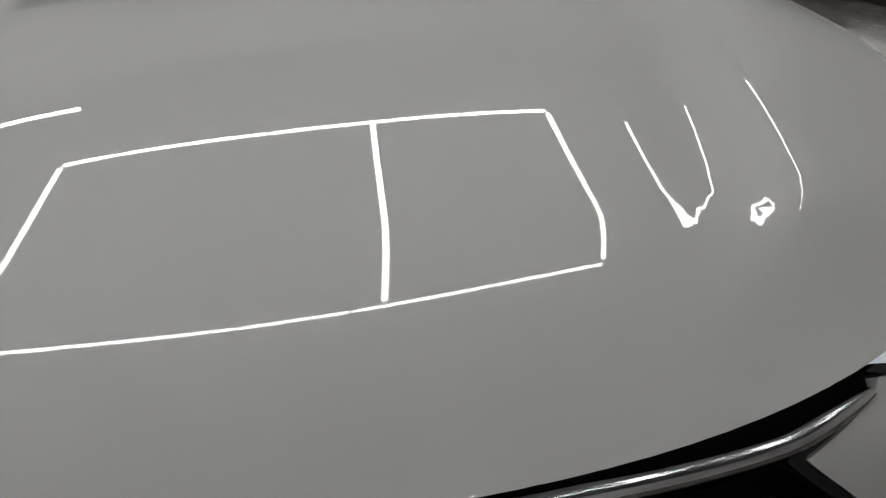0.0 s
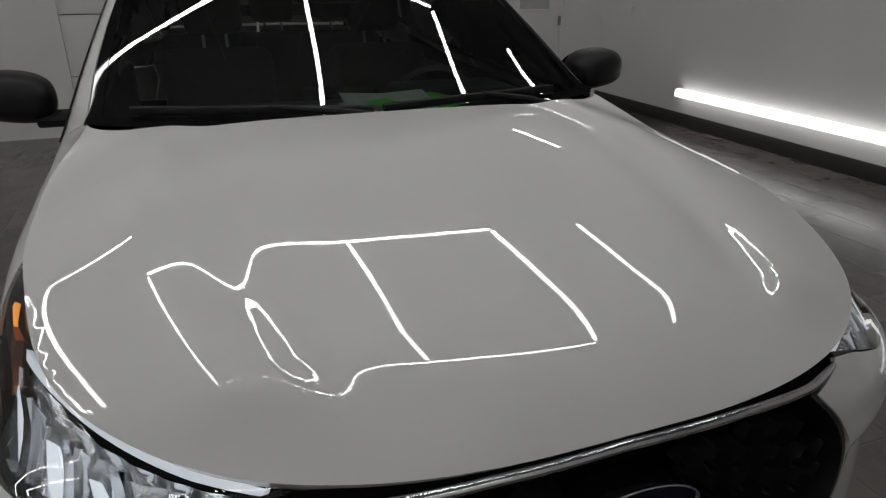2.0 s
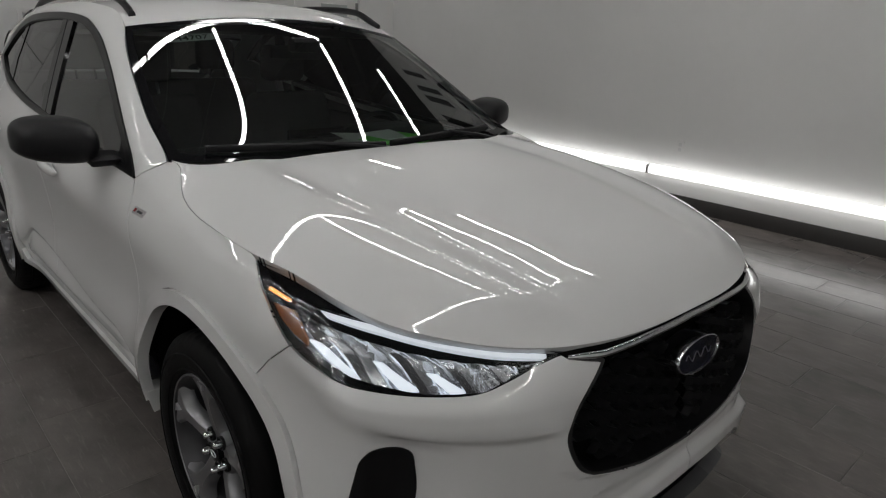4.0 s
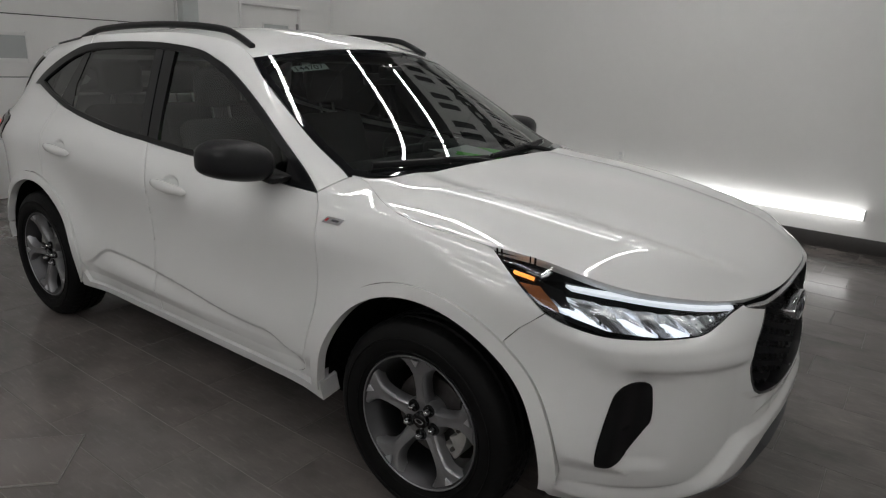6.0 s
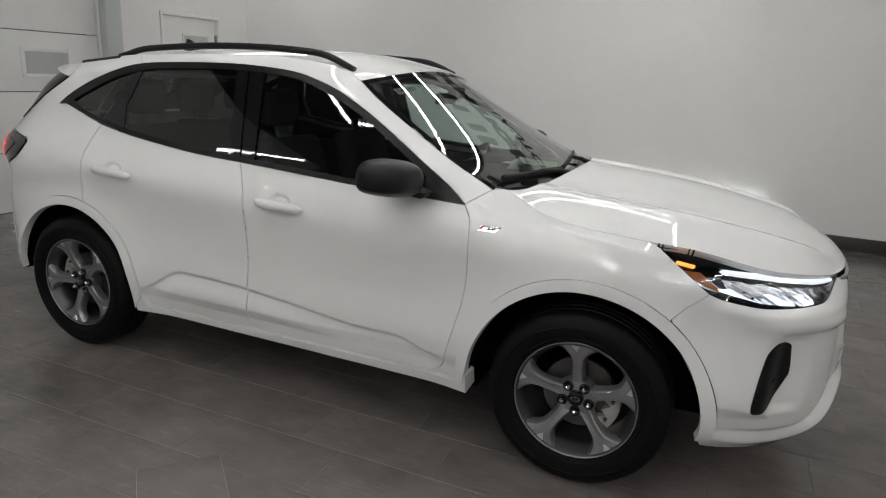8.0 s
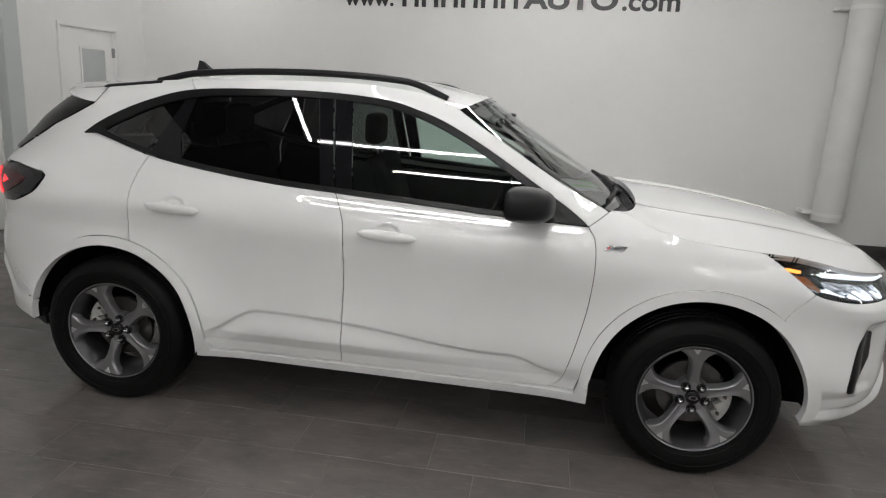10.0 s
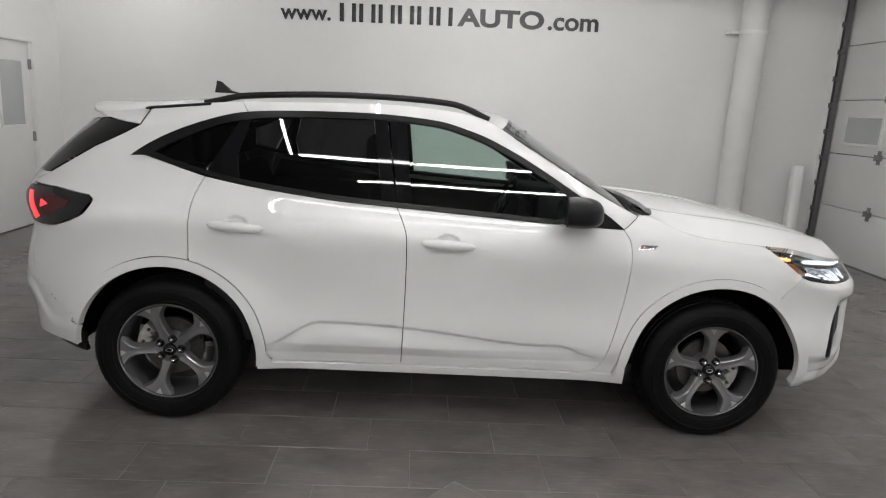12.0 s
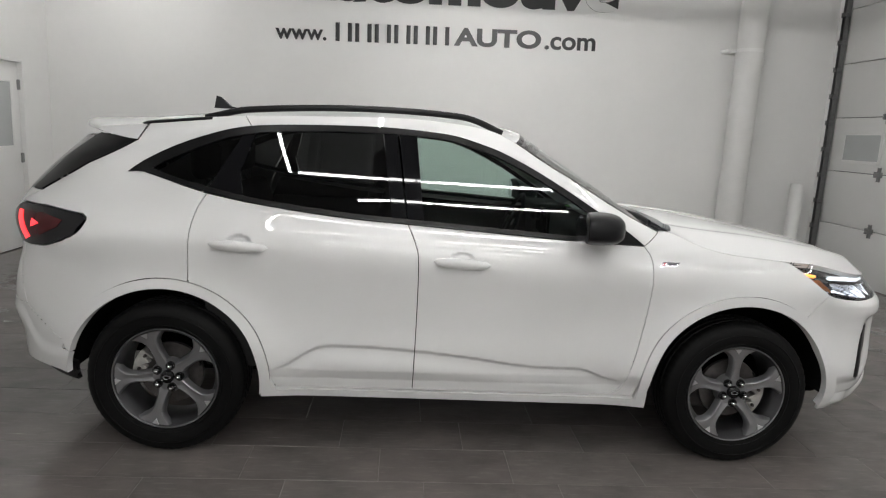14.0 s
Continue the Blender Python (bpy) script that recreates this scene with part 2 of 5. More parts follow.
def sweep(points, radius, n=10, flat=1.0):
    """A tube along points; flat squashes it in z."""
    bm = bmesh.new()
    pts = [Vector(p) for p in points]
    rings = []
    for i, p in enumerate(pts):
        d = (pts[min(i + 1, len(pts) - 1)] - pts[max(i - 1, 0)]).normalized()
        side = d.cross(Vector((0, 0, 1)))
        side = side.normalized() if side.length > 1e-3 else Vector((1, 0, 0))
        up = side.cross(d).normalized()
        r = radius[i] if isinstance(radius, (list, tuple)) else radius
        rings.append([bm.verts.new(p + r * (math.cos(2 * math.pi * k / n) * side + flat * math.sin(2 * math.pi * k / n) * up))
                      for k in range(n)])
    for a, b in zip(rings, rings[1:]):
        for k in range(n):
            bm.faces.new((a[k], a[(k + 1) % n], b[(k + 1) % n], b[k]))
    bm.faces.new(rings[0])
    bm.faces.new(rings[-1][::-1])
    return bm


def prism(points, lo, hi, bevel=0.0, axis="y"):
    """Extrude a flat outline. axis y: points are (x, z); x: (y, z); z: (x, y)."""
    bm = bmesh.new()
    def at(p, h):
        return {"y": (p[0], h, p[1]), "x": (h, p[0], p[1]), "z": (p[0], p[1], h)}[axis]
    a = [bm.verts.new(at(p, lo)) for p in points]
    b = [bm.verts.new(at(p, hi)) for p in points]
    bm.faces.new(a)
    bm.faces.new(b[::-1])
    for i in range(len(points)):
        j = (i + 1) % len(points)
        bm.faces.new((a[i], b[i], b[j], a[j]))
    bmesh.ops.recalc_face_normals(bm, faces=bm.faces)
    if bevel:
        edges = [e for e in bm.edges if len(e.link_faces) == 2 and e.calc_face_angle(0) > 0.5]
        bmesh.ops.bevel(bm, geom=edges, offset=bevel, segments=2, profile=0.5, affect="EDGES")
    return bm


def curve(points, n=6, closed=False):
    """A Catmull-Rom line through points."""
    p = [np.array(q, float) for q in points]
    k = len(p)
    out = []
    for i in range(k if closed else k - 1):
        a = p[(i - 1) % k] if closed or i > 0 else 2 * p[0] - p[1]
        b, c = p[i], p[(i + 1) % k]
        d = p[(i + 2) % k] if closed or i + 2 < k else 2 * p[-1] - p[-2]
        for j in range(n):
            s = j / n
            out.append(0.5 * (2 * b + (c - a) * s + (2 * a - 5 * b + 4 * c - d) * s * s + (3 * b - a - 3 * c + d) * s ** 3))
    if not closed:
        out.append(p[-1])
    return [tuple(q) for q in out]


def spline(keys):
    """A natural cubic through (x, y) pairs, straight outside of them."""
    xs, ys = np.array([k[0] for k in keys], float), np.array([k[1] for k in keys], float)
    n, h = len(xs), np.diff(xs)
    A, r = np.eye(n), np.zeros(n)
    for i in range(1, n - 1):
        A[i, i - 1:i + 2] = h[i - 1], 2 * (h[i - 1] + h[i]), h[i]
        r[i] = 6 * ((ys[i + 1] - ys[i]) / h[i] - (ys[i] - ys[i - 1]) / h[i - 1])
    m = np.linalg.solve(A, r)
    s0 = (ys[1] - ys[0]) / h[0] - h[0] * (2 * m[0] + m[1]) / 6
    s1 = (ys[-1] - ys[-2]) / h[-1] + h[-1] * (m[-2] + 2 * m[-1]) / 6

    def f(x):
        x = np.asarray(x, float)
        c = np.clip(x, xs[0], xs[-1])
        i = np.clip(np.searchsorted(xs, c) - 1, 0, n - 2)
        a, b, d = xs[i + 1] - c, c - xs[i], h[i]
        y = (m[i] * a ** 3 + m[i + 1] * b ** 3) / (6 * d) + (ys[i] / d - m[i] * d / 6) * a + (ys[i + 1] / d - m[i + 1] * d / 6) * b
        return y + np.minimum(x - xs[0], 0) * s0 + np.maximum(x - xs[-1], 0) * s1
    return f


def step01(a, b, x):
    t = np.clip((x - a) / (b - a), 0, 1)
    return t * t * (3 - 2 * t)


def thicken(points, step=0.03):
    """Put points along the straight stretches of a closed outline."""
    out = []
    for a, b in zip(points, points[1:] + points[:1]):
        a, b = np.array(a, float), np.array(b, float)
        k = max(1, int(np.linalg.norm(b - a) / step))
        out += [tuple(a + (b - a) * i / k) for i in range(k)]
    return out


def inset(points, g):
    """Pull a closed outline inwards by g."""
    p = np.array(points, float)
    nxt, prv = np.roll(p, -1, 0), np.roll(p, 1, 0)
    area = np.sum(p[:, 0] * nxt[:, 1] - nxt[:, 0] * p[:, 1])
    d1, d2 = p - prv, nxt - p
    d1 /= np.linalg.norm(d1, axis=1)[:, None] + 1e-12
    d2 /= np.linalg.norm(d2, axis=1)[:, None] + 1e-12
    nrm = np.stack([-(d1 + d2)[:, 1], (d1 + d2)[:, 0]], 1)
    nrm /= np.linalg.norm(nrm, axis=1)[:, None] + 1e-9
    half = np.clip(np.sqrt(np.clip((1 + np.sum(d1 * d2, 1)) / 2, 0, 1)), 0.4, 1)
    return [tuple(q) for q in p + nrm * (g / half)[:, None] * (1 if area > 0 else -1)]


def panel(name, outline, surf, mat, parent, off=0.0, thick=0.012, grid=0.03, gap=0.0022, flip=False, label="", extra=None):
    """A sheet cut to a closed outline on a smooth surface surf(a, b), with folded edges. flip: the mirror image in y."""
    pts = thicken([tuple(p) for p in outline], grid)
    if gap:
        pts = inset(pts, gap)
    bm = bmesh.new()
    bm.faces.new([bm.verts.new((p[0], p[1], 0)) for p in pts]).normal_update()
    bmesh.ops.triangulate(bm, faces=bm.faces[:], ngon_method="EAR_CLIP")
    arr = np.array(pts)
    for k in (0, 1):
        lo, hi = arr[:, k].min(), arr[:, k].max()
        for i in range(int(math.floor(lo / grid)) + 1, int(math.ceil(hi / grid))):
            no = (1, 0, 0) if k == 0 else (0, 1, 0)
            bmesh.ops.bisect_plane(bm, geom=bm.verts[:] + bm.edges[:] + bm.faces[:], dist=1e-6,
                                   plane_co=(i * grid, i * grid, 0), plane_no=no)
    bmesh.ops.remove_doubles(bm, verts=bm.verts[:], dist=2e-4)
    ring = np.array(pts)
    nxt = np.roll(ring, -1, 0)
    mid = np.array([f.calc_center_median()[:2] for f in bm.faces])
    odd = np.zeros(len(mid), bool)
    for (ax, ay), (bx, by) in zip(ring, nxt):
        if ay != by:
            cross = (ay > mid[:, 1]) != (by > mid[:, 1])
            odd ^= cross & (mid[:, 0] < (bx - ax) * (mid[:, 1] - ay) / (by - ay) + ax)
    stray = [f for f, ok in zip(bm.faces[:], odd) if not ok]
    if stray:
        bmesh.ops.delete(bm, geom=stray, context="FACES")
    bm.verts.index_update()
    uv = np.array([v.co[:2] for v in bm.verts])
    a, b = uv[:, 0], uv[:, 1]
    e = 2e-4

    def face(f, a, b):
        n = np.cross(f(a + e, b) - f(a - e, b), f(a, b + e) - f(a, b - e))
        return n / (np.linalg.norm(n, axis=1)[:, None] + 1e-15)

    P = surf(a, b)
    turn = 1.0 if face(surf, a, b).mean(0).dot(P.mean(0) - np.array((0.1, 0, 0.75))) > 0 else -1.0

    def lifted(a, b):
        p = surf(a, b)
        h = off + (extra(p)[:, None] if extra else 0.0)
        return p + turn * face(surf, a, b) * h

    P, N, base_n = lifted(a, b), turn * face(lifted if extra else surf, a, b), turn * face(surf, a, b)
    lost = np.sum(N * base_n, 1) < 0.25
    N[lost] = base_n[lost]
    if flip:
        P, N = P * (1, -1, 1), N * (1, -1, 1)
    for v, p in zip(bm.verts, P):
        v.co = p
    bm.normal_update()
    score = sum(f.normal.dot(Vector(N[f.verts[0].index])) * f.calc_area() for f in bm.faces)
    if score < 0:
        bmesh.ops.reverse_faces(bm, faces=bm.faces[:])
    bm.normal_update()
    folded = [f for f in bm.faces if f.normal.dot(Vector(N[f.verts[0].index])) < 0]
    if folded:
        bmesh.ops.reverse_faces(bm, faces=folded)
    skin_n = {v: tuple(N[v.index]) for v in bm.verts}
    if thick:
        twin = {}
        for ed in [x for x in bm.edges if x.is_boundary]:
            lp = ed.link_loops[0]
            u, w = lp.vert, lp.link_loop_next.vert
            for q in (u, w):
                if q not in twin:
                    twin[q] = bm.verts.new(q.co - Vector(skin_n[q]) * thick)
            bm.faces.new((w, u, twin[u], twin[w]))
    bm.verts.index_update()
    bm.normal_update()
    normals = []
    for f in bm.faces:
        f.smooth = True
        skin = all(v in skin_n for v in f.verts)
        for v in f.verts:
            normals.append(skin_n[v] if skin else tuple(f.normal))
    me = bpy.data.meshes.new(name)
    bm.to_mesh(me)
    bm.free()
    me.normals_split_custom_set(normals)
    return finish(name, me, mat, parent, label)


def both(name, outline, surf, mat, parent, **k):
    return [panel(name, outline, surf, mat, parent, flip=s, **k) for s in (False, True)]


def resample(points, n):
    p = np.array(points, float)
    d = np.concatenate([[0], np.cumsum(np.linalg.norm(np.diff(p, axis=0), axis=1))])
    s = np.linspace(0, d[-1], n)
    return np.stack([np.interp(s, d, p[:, 0]), np.interp(s, d, p[:, 1])], 1)


def ribbon(name, line_a, line_b, surf, mat, parent, off=0.0, thick=0.02, flip=False, n=70, across=3, label=""):
    """A band on the surface between two lines."""
    A, B = resample(line_a, n), resample(line_b, n)
    rows = [A + (B - A) * k / across for k in range(across + 1)]
    uv = np.concatenate(rows)
    a, b = uv[:, 0], uv[:, 1]
    e = 2e-4
    P = surf(a, b)
    N = np.cross(surf(a + e, b) - surf(a - e, b), surf(a, b + e) - surf(a, b - e))
    N /= np.linalg.norm(N, axis=1)[:, None]
    if N.mean(0).dot(P.mean(0) - np.array((0.1, 0, 0.75))) < 0:
        N = -N
    edge_a, edge_b = P[:n] - N[:n] * (thick - off), P[-n:] - N[-n:] * (thick - off)
    P = np.concatenate([edge_a, P + N * off, edge_b])
    if flip:
        P = P * (1, -1, 1)
    bm = bmesh.new()
    vs = [bm.verts.new(p) for p in P]
    for r in range(across + 2):
        for i in range(n - 1):
            bm.faces.new((vs[r * n + i], vs[r * n + i + 1], vs[(r + 1) * n + i + 1], vs[(r + 1) * n + i]))
    return part(name, bm, mat, parent, label, smooth=50)


def thing(name, label, category, at=(0, 0, 0), group="", kind=""):
    ob = new(name)
    ob.location = at
    return tagged(ob, label, category, group, kind)


def text_mesh(body, width, height, bold=0.0, depth=0.01, shear=0.0):
    """Lettering lying in x and z, its lower left corner at the origin."""
    cu = bpy.data.curves.new("letters", "FONT")
    cu.body, cu.extrude, cu.offset, cu.shear = body, depth / 2, bold, shear
    ob = bpy.data.objects.new("letters", cu)
    scene.collection.objects.link(ob)
    dg = bpy.context.evaluated_depsgraph_get()
    me = bpy.data.meshes.new_from_object(ob.evaluated_get(dg))
    bpy.data.objects.remove(ob)
    co = np.array([v.co[:] for v in me.vertices])
    lo, hi = co.min(0), co.max(0)
    s = width / (hi[0] - lo[0])
    h = height / (hi[1] - lo[1])
    for v in me.vertices:
        x, y, z = v.co
        v.co = ((x - lo[0]) * s, -z, (y - lo[1]) * h)
    me.materials.clear()
    return me

# ---------------------------------------------------------------- the room
XL, XR, YB, YF = -4.57, 5.05, 4.45, -8.6
TH = 0.2


def slab(name, lo, hi, mat, label, category):
    return tagged(part(name, box(lo, hi), mat, smooth=0), label, category, kind="structure")


slab("floor", (XL - TH, YF - TH, -0.25), (XR + TH, YB + TH, -0.0014), GROUT, "dark grout bed under grey stone-look floor tiles", "floor")
slab("ceiling", (XL - TH, YF - TH, CEIL), (XR + TH, YB + TH, CEIL + TH), CEILING, "plain dark painted showroom ceiling", "ceiling")
slab("wall_north", (XL - TH, YB, 0), (XR + TH, YB + TH, CEIL), WALL, "smooth white painted wall behind the car", "wall")
# never in view; made white so it bounces light onto the car
slab("wall_south", (XL - TH, YF - TH, 0), (XR + TH, YF, CEIL), WALL_FAR, "plain unseen white wall far across the room", "wall")


def wall_with_holes(name, x0, x1, holes, label):
    """A wall across x; holes are (y0, y1, top)."""
    bm = bmesh.new()
    y = YF - TH
    for a, b, top in holes:
        box((x0, y, 0), (x1, a, CEIL), bm=bm)
        box((x0, a, top), (x1, b, CEIL), bm=bm)
        y = b
    box((x0, y, 0), (x1, YB + TH, CEIL), bm=bm)
    return tagged(part(name, bm, WALL, smooth=0), label, "wall", kind="structure")


wall_with_holes("wall_west", XL - TH, XL, [(-1.6, 2.06, 2.9), (2.90, 3.90, 2.07)], "white wall with an overhead door and a walk-through door")
wall_with_holes("wall_east", XR, XR + TH, [(-0.9, 4.385, 3.9)], "white wall with a wide overhead garage door")


def walk_door():
    d = thing("door_1", "white painted steel door with a frosted glass pane, closed", "door", (XL - 0.03, 3.40, 0), kind="structure")
    part("door_leaf", box((-0.045, -0.465, 0.01), (0.0, 0.465, 2.045), 0.004), DOOR, d)
    for y0, y1, z0, z1 in ((-0.498, -0.467, 0, 2.07), (0.467, 0.498, 0, 2.07)):
        part("door_frame", box((-0.1, y0, z0), (0.05, y1, z1), 0.004), DOOR, d)
    part("door_frame", box((-0.1, -0.498, 2.047), (0.048, 0.498, 2.09), 0.004), DOOR, d)
    part("pane", box((-0.002, -0.10, 1.15), (0.006, 0.30, 1.83), 0.002), FROST, d, "frosted glass pane")
    for y0, y1, z0, z1 in ((-0.125, -0.1, 1.125, 1.855), (0.3, 0.325, 1.125, 1.855)):
        part("pane_frame", box((-0.002, y0, z0), (0.012, y1, z1), 0.003), DOOR, d)
    for z0 in (1.125, 1.83):
        part("pane_frame", box((-0.002, -0.1, z0), (0.012, 0.3, z0 + 0.025), 0.003), DOOR, d)
    for z in (0.22, 1.01, 1.81):
        part("hinge", box((-0.002, 0.435, z - 0.055), (0.022, 0.475, z + 0.055), 0.006), HINGE, d, "brushed steel hinge")
    lv = sweep([(0.0, -0.40, 1.0), (0.05, -0.40, 1.0), (0.055, -0.38, 1.0), (0.055, -0.28, 1.0)], 0.011)
    part("door_handle", lv, HINGE, d, "brushed steel lever handle")


walk_door()


def sectional_door(name, x, y0, y1, top, n, sign, panes, tracks=True):
    """An overhead door of n sections with tracks; sign: the way into the room."""
    d = thing(name, "white sectional overhead garage door, closed, with steel tracks", "garage door", (x, (y0 + y1) / 2, 0), kind="structure")
    half = (y1 - y0) / 2
    h = top / n
    for i in range(n):
        part("section", box((-0.05 if sign > 0 else 0.0, -half, i * h + 0.004), (0.0 if sign > 0 else 0.05, half, (i + 1) * h - 0.004), 0.006), DOOR, d)
    for yc, zc, w, hh in panes:
        fr = bmesh.new()
        for a, b, c, e in ((-w, -w + 0.04, -hh, hh), (w - 0.04, w, -hh, hh), (-w + 0.04, w - 0.04, hh - 0.04, hh), (-w + 0.04, w - 0.04, -hh, -hh + 0.04)):
            box((sign * 0.002 - 0.012, yc + a, zc + c), (sign * 0.002 + 0.012, yc + b, zc + e), 0.004, bm=fr)
        f = part("pane_frame", fr, DOOR, d)
        part("pane", box((-0.004 + sign * 0.004, yc - w + 0.04, zc - hh + 0.04), (0.004 + sign * 0.004, yc + w - 0.04, zc + hh - 0.04)), FROST, f, "pale clouded pane")
    for s in (-1, 1) if tracks else ():
        tr = bmesh.new()
        yy = s * (half + 0.035)
        box((sign * 0.005, yy - 0.03, 0), (sign * 0.012, yy + 0.03, top), bm=tr)
        box((sign * 0.012, yy + 0.02, 0), (sign * 0.07, yy + 0.028, top), bm=tr)
        box((sign * 0.012, yy - 0.028, 0), (sign * 0.07, yy - 0.02, top), bm=tr)
        part("track", tr, GALV, d, "galvanised steel track")
        for i in range(n * 2 - 1):
            z = (i + 0.8) * h / 2
            part("roller_bracket", box((sign * 0.02, yy - 0.034, z - 0.022), (sign * 0.078, yy + 0.034, z + 0.022), 0.008), GALV, d)
    for i in range(1, n) if tracks else ():
        for k in range(1, 4):
            yy = half - k * 0.62 - 0.31
            hg = bmesh.new()
            box((sign * 0.001, yy - 0.02, i * h - 0.075), (sign * 0.014, yy + 0.02, i * h + 0.075), 0.006, bm=hg)
            box((sign * 0.001, yy - 0.045, i * h - 0.022), (sign * 0.03, yy + 0.045, i * h + 0.022), 0.01, bm=hg)
            part("hinge", hg, HINGE, d, "steel section hinge")
    return d


sectional_door("garage_door_1", XL - 0.03, -1.6, 2.05, 2.9, 5, 1, [(1.225, 1.44, 0.27, 0.145), (0.0, 1.44, 0.27, 0.145)], False)
sectional_door("garage_door_2", XR + 0.06, -0.9, 4.30, 3.93, 6, -1, [(2.035, 1.605, 0.345, 0.19), (0.35, 1.605, 0.345, 0.19)])
tagged(part("jamb_post", box((XL + 0.001, 2.07, 0), (XL + 0.11, 2.27, 3.1), 0.01), JAMB), "pale grey upright post beside the overhead door", "door jamb", kind="structure")

bb = bmesh.new()
box((XL + 0.003, YB - 0.016, 0.0), (XR - 0.003, YB - 0.001, 0.14), 0.003, bm=bb)
tagged(part("baseboard", bb, BASE), "dark grey tile baseboard along the white wall", "baseboard", kind="structure")
bb = bmesh.new()
box((XL + 0.001, 2.275, 0.0), (XL + 0.016, 2.88, 0.14), 0.003, bm=bb)
tagged(part("baseboard", bb, BASE), "dark grey tile baseboard between the doors", "baseboard", kind="structure")


# the sign on the wall: plain words lettered, the firm's own name as plain bars
def sign_line(name, label, pieces, z):
    s = thing(name, label, "wall sign", (0, YB - 0.002, z))
    s.rotation_euler = (0, -0.0195, 0)
    for kind, x0, x1, h, bold, txt in pieces:
        if kind == "text":
            me = text_mesh(txt, x1 - x0, h, bold, 0.014)
            ob = finish("lettering", me, SIGN, s)
            ob.location = (x0, -0.007, 0)
        else:
            n = txt
            w = (x1 - x0) / n
            for i in range(n):
                a, b = x0 + (i + 0.08) * w, x0 + (i + 0.92) * w
                blk = bmesh.new()
                box((a, -0.014, 0), (a + bold, 0, h), 0.002, bm=blk)
                box((b - bold, -0.014, 0), (b, 0, h), 0.002, bm=blk)
                part("letter_block", blk, SIGN, s)
    return s


sign_line("wall_sign", "small black web address lettering on the white wall",
          [("text", -1.905, -1.30, 0.125, 0.02, "www."), ("bars", -1.21, 0.20, 0.215, 0.05, 6),
           ("text", 0.24, 1.31, 0.215, 0.035, "AUTO"), ("text", 1.36, 1.99, 0.155, 0.02, ".com")], 2.573)
sign_line("wall_sign", "large black raised lettering high on the white wall", [("text", -1.86, 2.24, 0.50, 0.05, "Automotive")], 3.032)
sign_line("wall_sign", "row of large black raised blocks high on the wall", [("bars", -1.86, 2.24, 0.60, 0.14, 6)], 3.72)


# low light bar along the wall
def low_bar(x0, x1):
    b = thing("light_bar", "lit white linear tube lamp mounted low on the wall", "tube lamp", ((x0 + x1) / 2, YB, 0.357), group="low wall lamps")
    h = (x1 - x0) / 2
    part("tube", sweep([(-h + 0.012, -0.062, 0), (h - 0.012, -0.062, 0)], 0.047, 24), TUBE_LOW, b)
    for s in (-1, 1):
        part("end_cap", box((s * (h - 0.006) - 0.006, -0.108, -0.046), (s * (h - 0.006) + 0.006, -0.016, 0.046), 0.005), FIXTURE, b)
    part("mount", box((-h + 0.03, -0.020, -0.02), (h - 0.03, -0.001, 0.02), 0.003), FIXTURE, b)


for a, b in ((-2.92, -0.356), (-0.35, 2.25)):
    low_bar(a, b)

# overhead tubes: (x0, y0, x1, y1)
TUBES = [(-0.45, -1.78, -0.45, -0.5), (-0.45, -0.5, -0.45, 0.71), (-0.45, 0.71, -0.45, 1.3), (1.9, -1.78, 1.9, -0.55), (1.9, -0.55, 1.9, -0.03), (1.9, -0.03, 1.9, 0.69),
         (1.9, 0.69, 1.9, 1.3)]
for ty in (-1.78, 0.13, 1.3, 2.08):
    TUBES += [(-0.41, ty, 0.69, ty), (0.69, ty, 1.86, ty)]
TUBES += [(-1.33, -3.02, -0.1, -3.02), (-0.1, -3.02, 1.12, -3.02), (-0.72, -3.65, 0.1, -3.65), (0.1, -3.65, 1.4, -3.65),
          (-1.4, -3.02, -1.4, -1.9)]
# mostly made-up tubes out of view, added to fill light on car and walls
TUBES += [(-1.3, -5.0, 0.05, -5.0), (0.05, -5.0, 1.4, -5.0), (-1.3, -6.3, 0.05, -6.3), (0.05, -6.3, 1.4, -6.3), (4.6, -1.9, 4.6, -0.6), (4.6, -0.6, 4.6, 0.7),
          (3.9, -4.4, 3.9, -3.1), (-3.9, -4.4, -2.6, -4.4), (3.7, -3.1, 3.7, -1.9), (-4.1, 3.3, -2.8, 3.3), (2.9, -5.0, 4.2, -5.0), (2.9, -6.3, 4.2, -6.3), (3.0, -7.6, 4.3, -7.6), (-1.3, -7.6, 0.05, -7.6), (0.05, -7.6, 1.4, -7.6)]
LAMP_Z = 3.1


def overhead(x0, y0, x1, y1):
    t = thing("ceiling_tube", "lit white linear LED tube hung under the ceiling, in a partly made-up grid", "tube lamp", ((x0 + x1) / 2, (y0 + y1) / 2, LAMP_Z), group="ceiling tube grid")
    d = Vector((x1 - x0, y1 - y0, 0))
    h = d.length / 2
    u = d.normalized()
    part("tube", sweep([-u * (h - 0.012), u * (h - 0.012)], 0.017, 12), TUBE, t)
    up = Vector((0, 0, 1))
    part("housing", sweep([-u * h + up * 0.026, u * h + up * 0.026], 0.007, 6), FIXTURE, t)
    for s in (-0.7, 0.7):
        part("hanger", sweep([u * h * s + up * 0.05, u * h * s + up * (CEIL - LAMP_Z)], 0.004, 6), GALV, t)


for row in TUBES:
    overhead(*row)

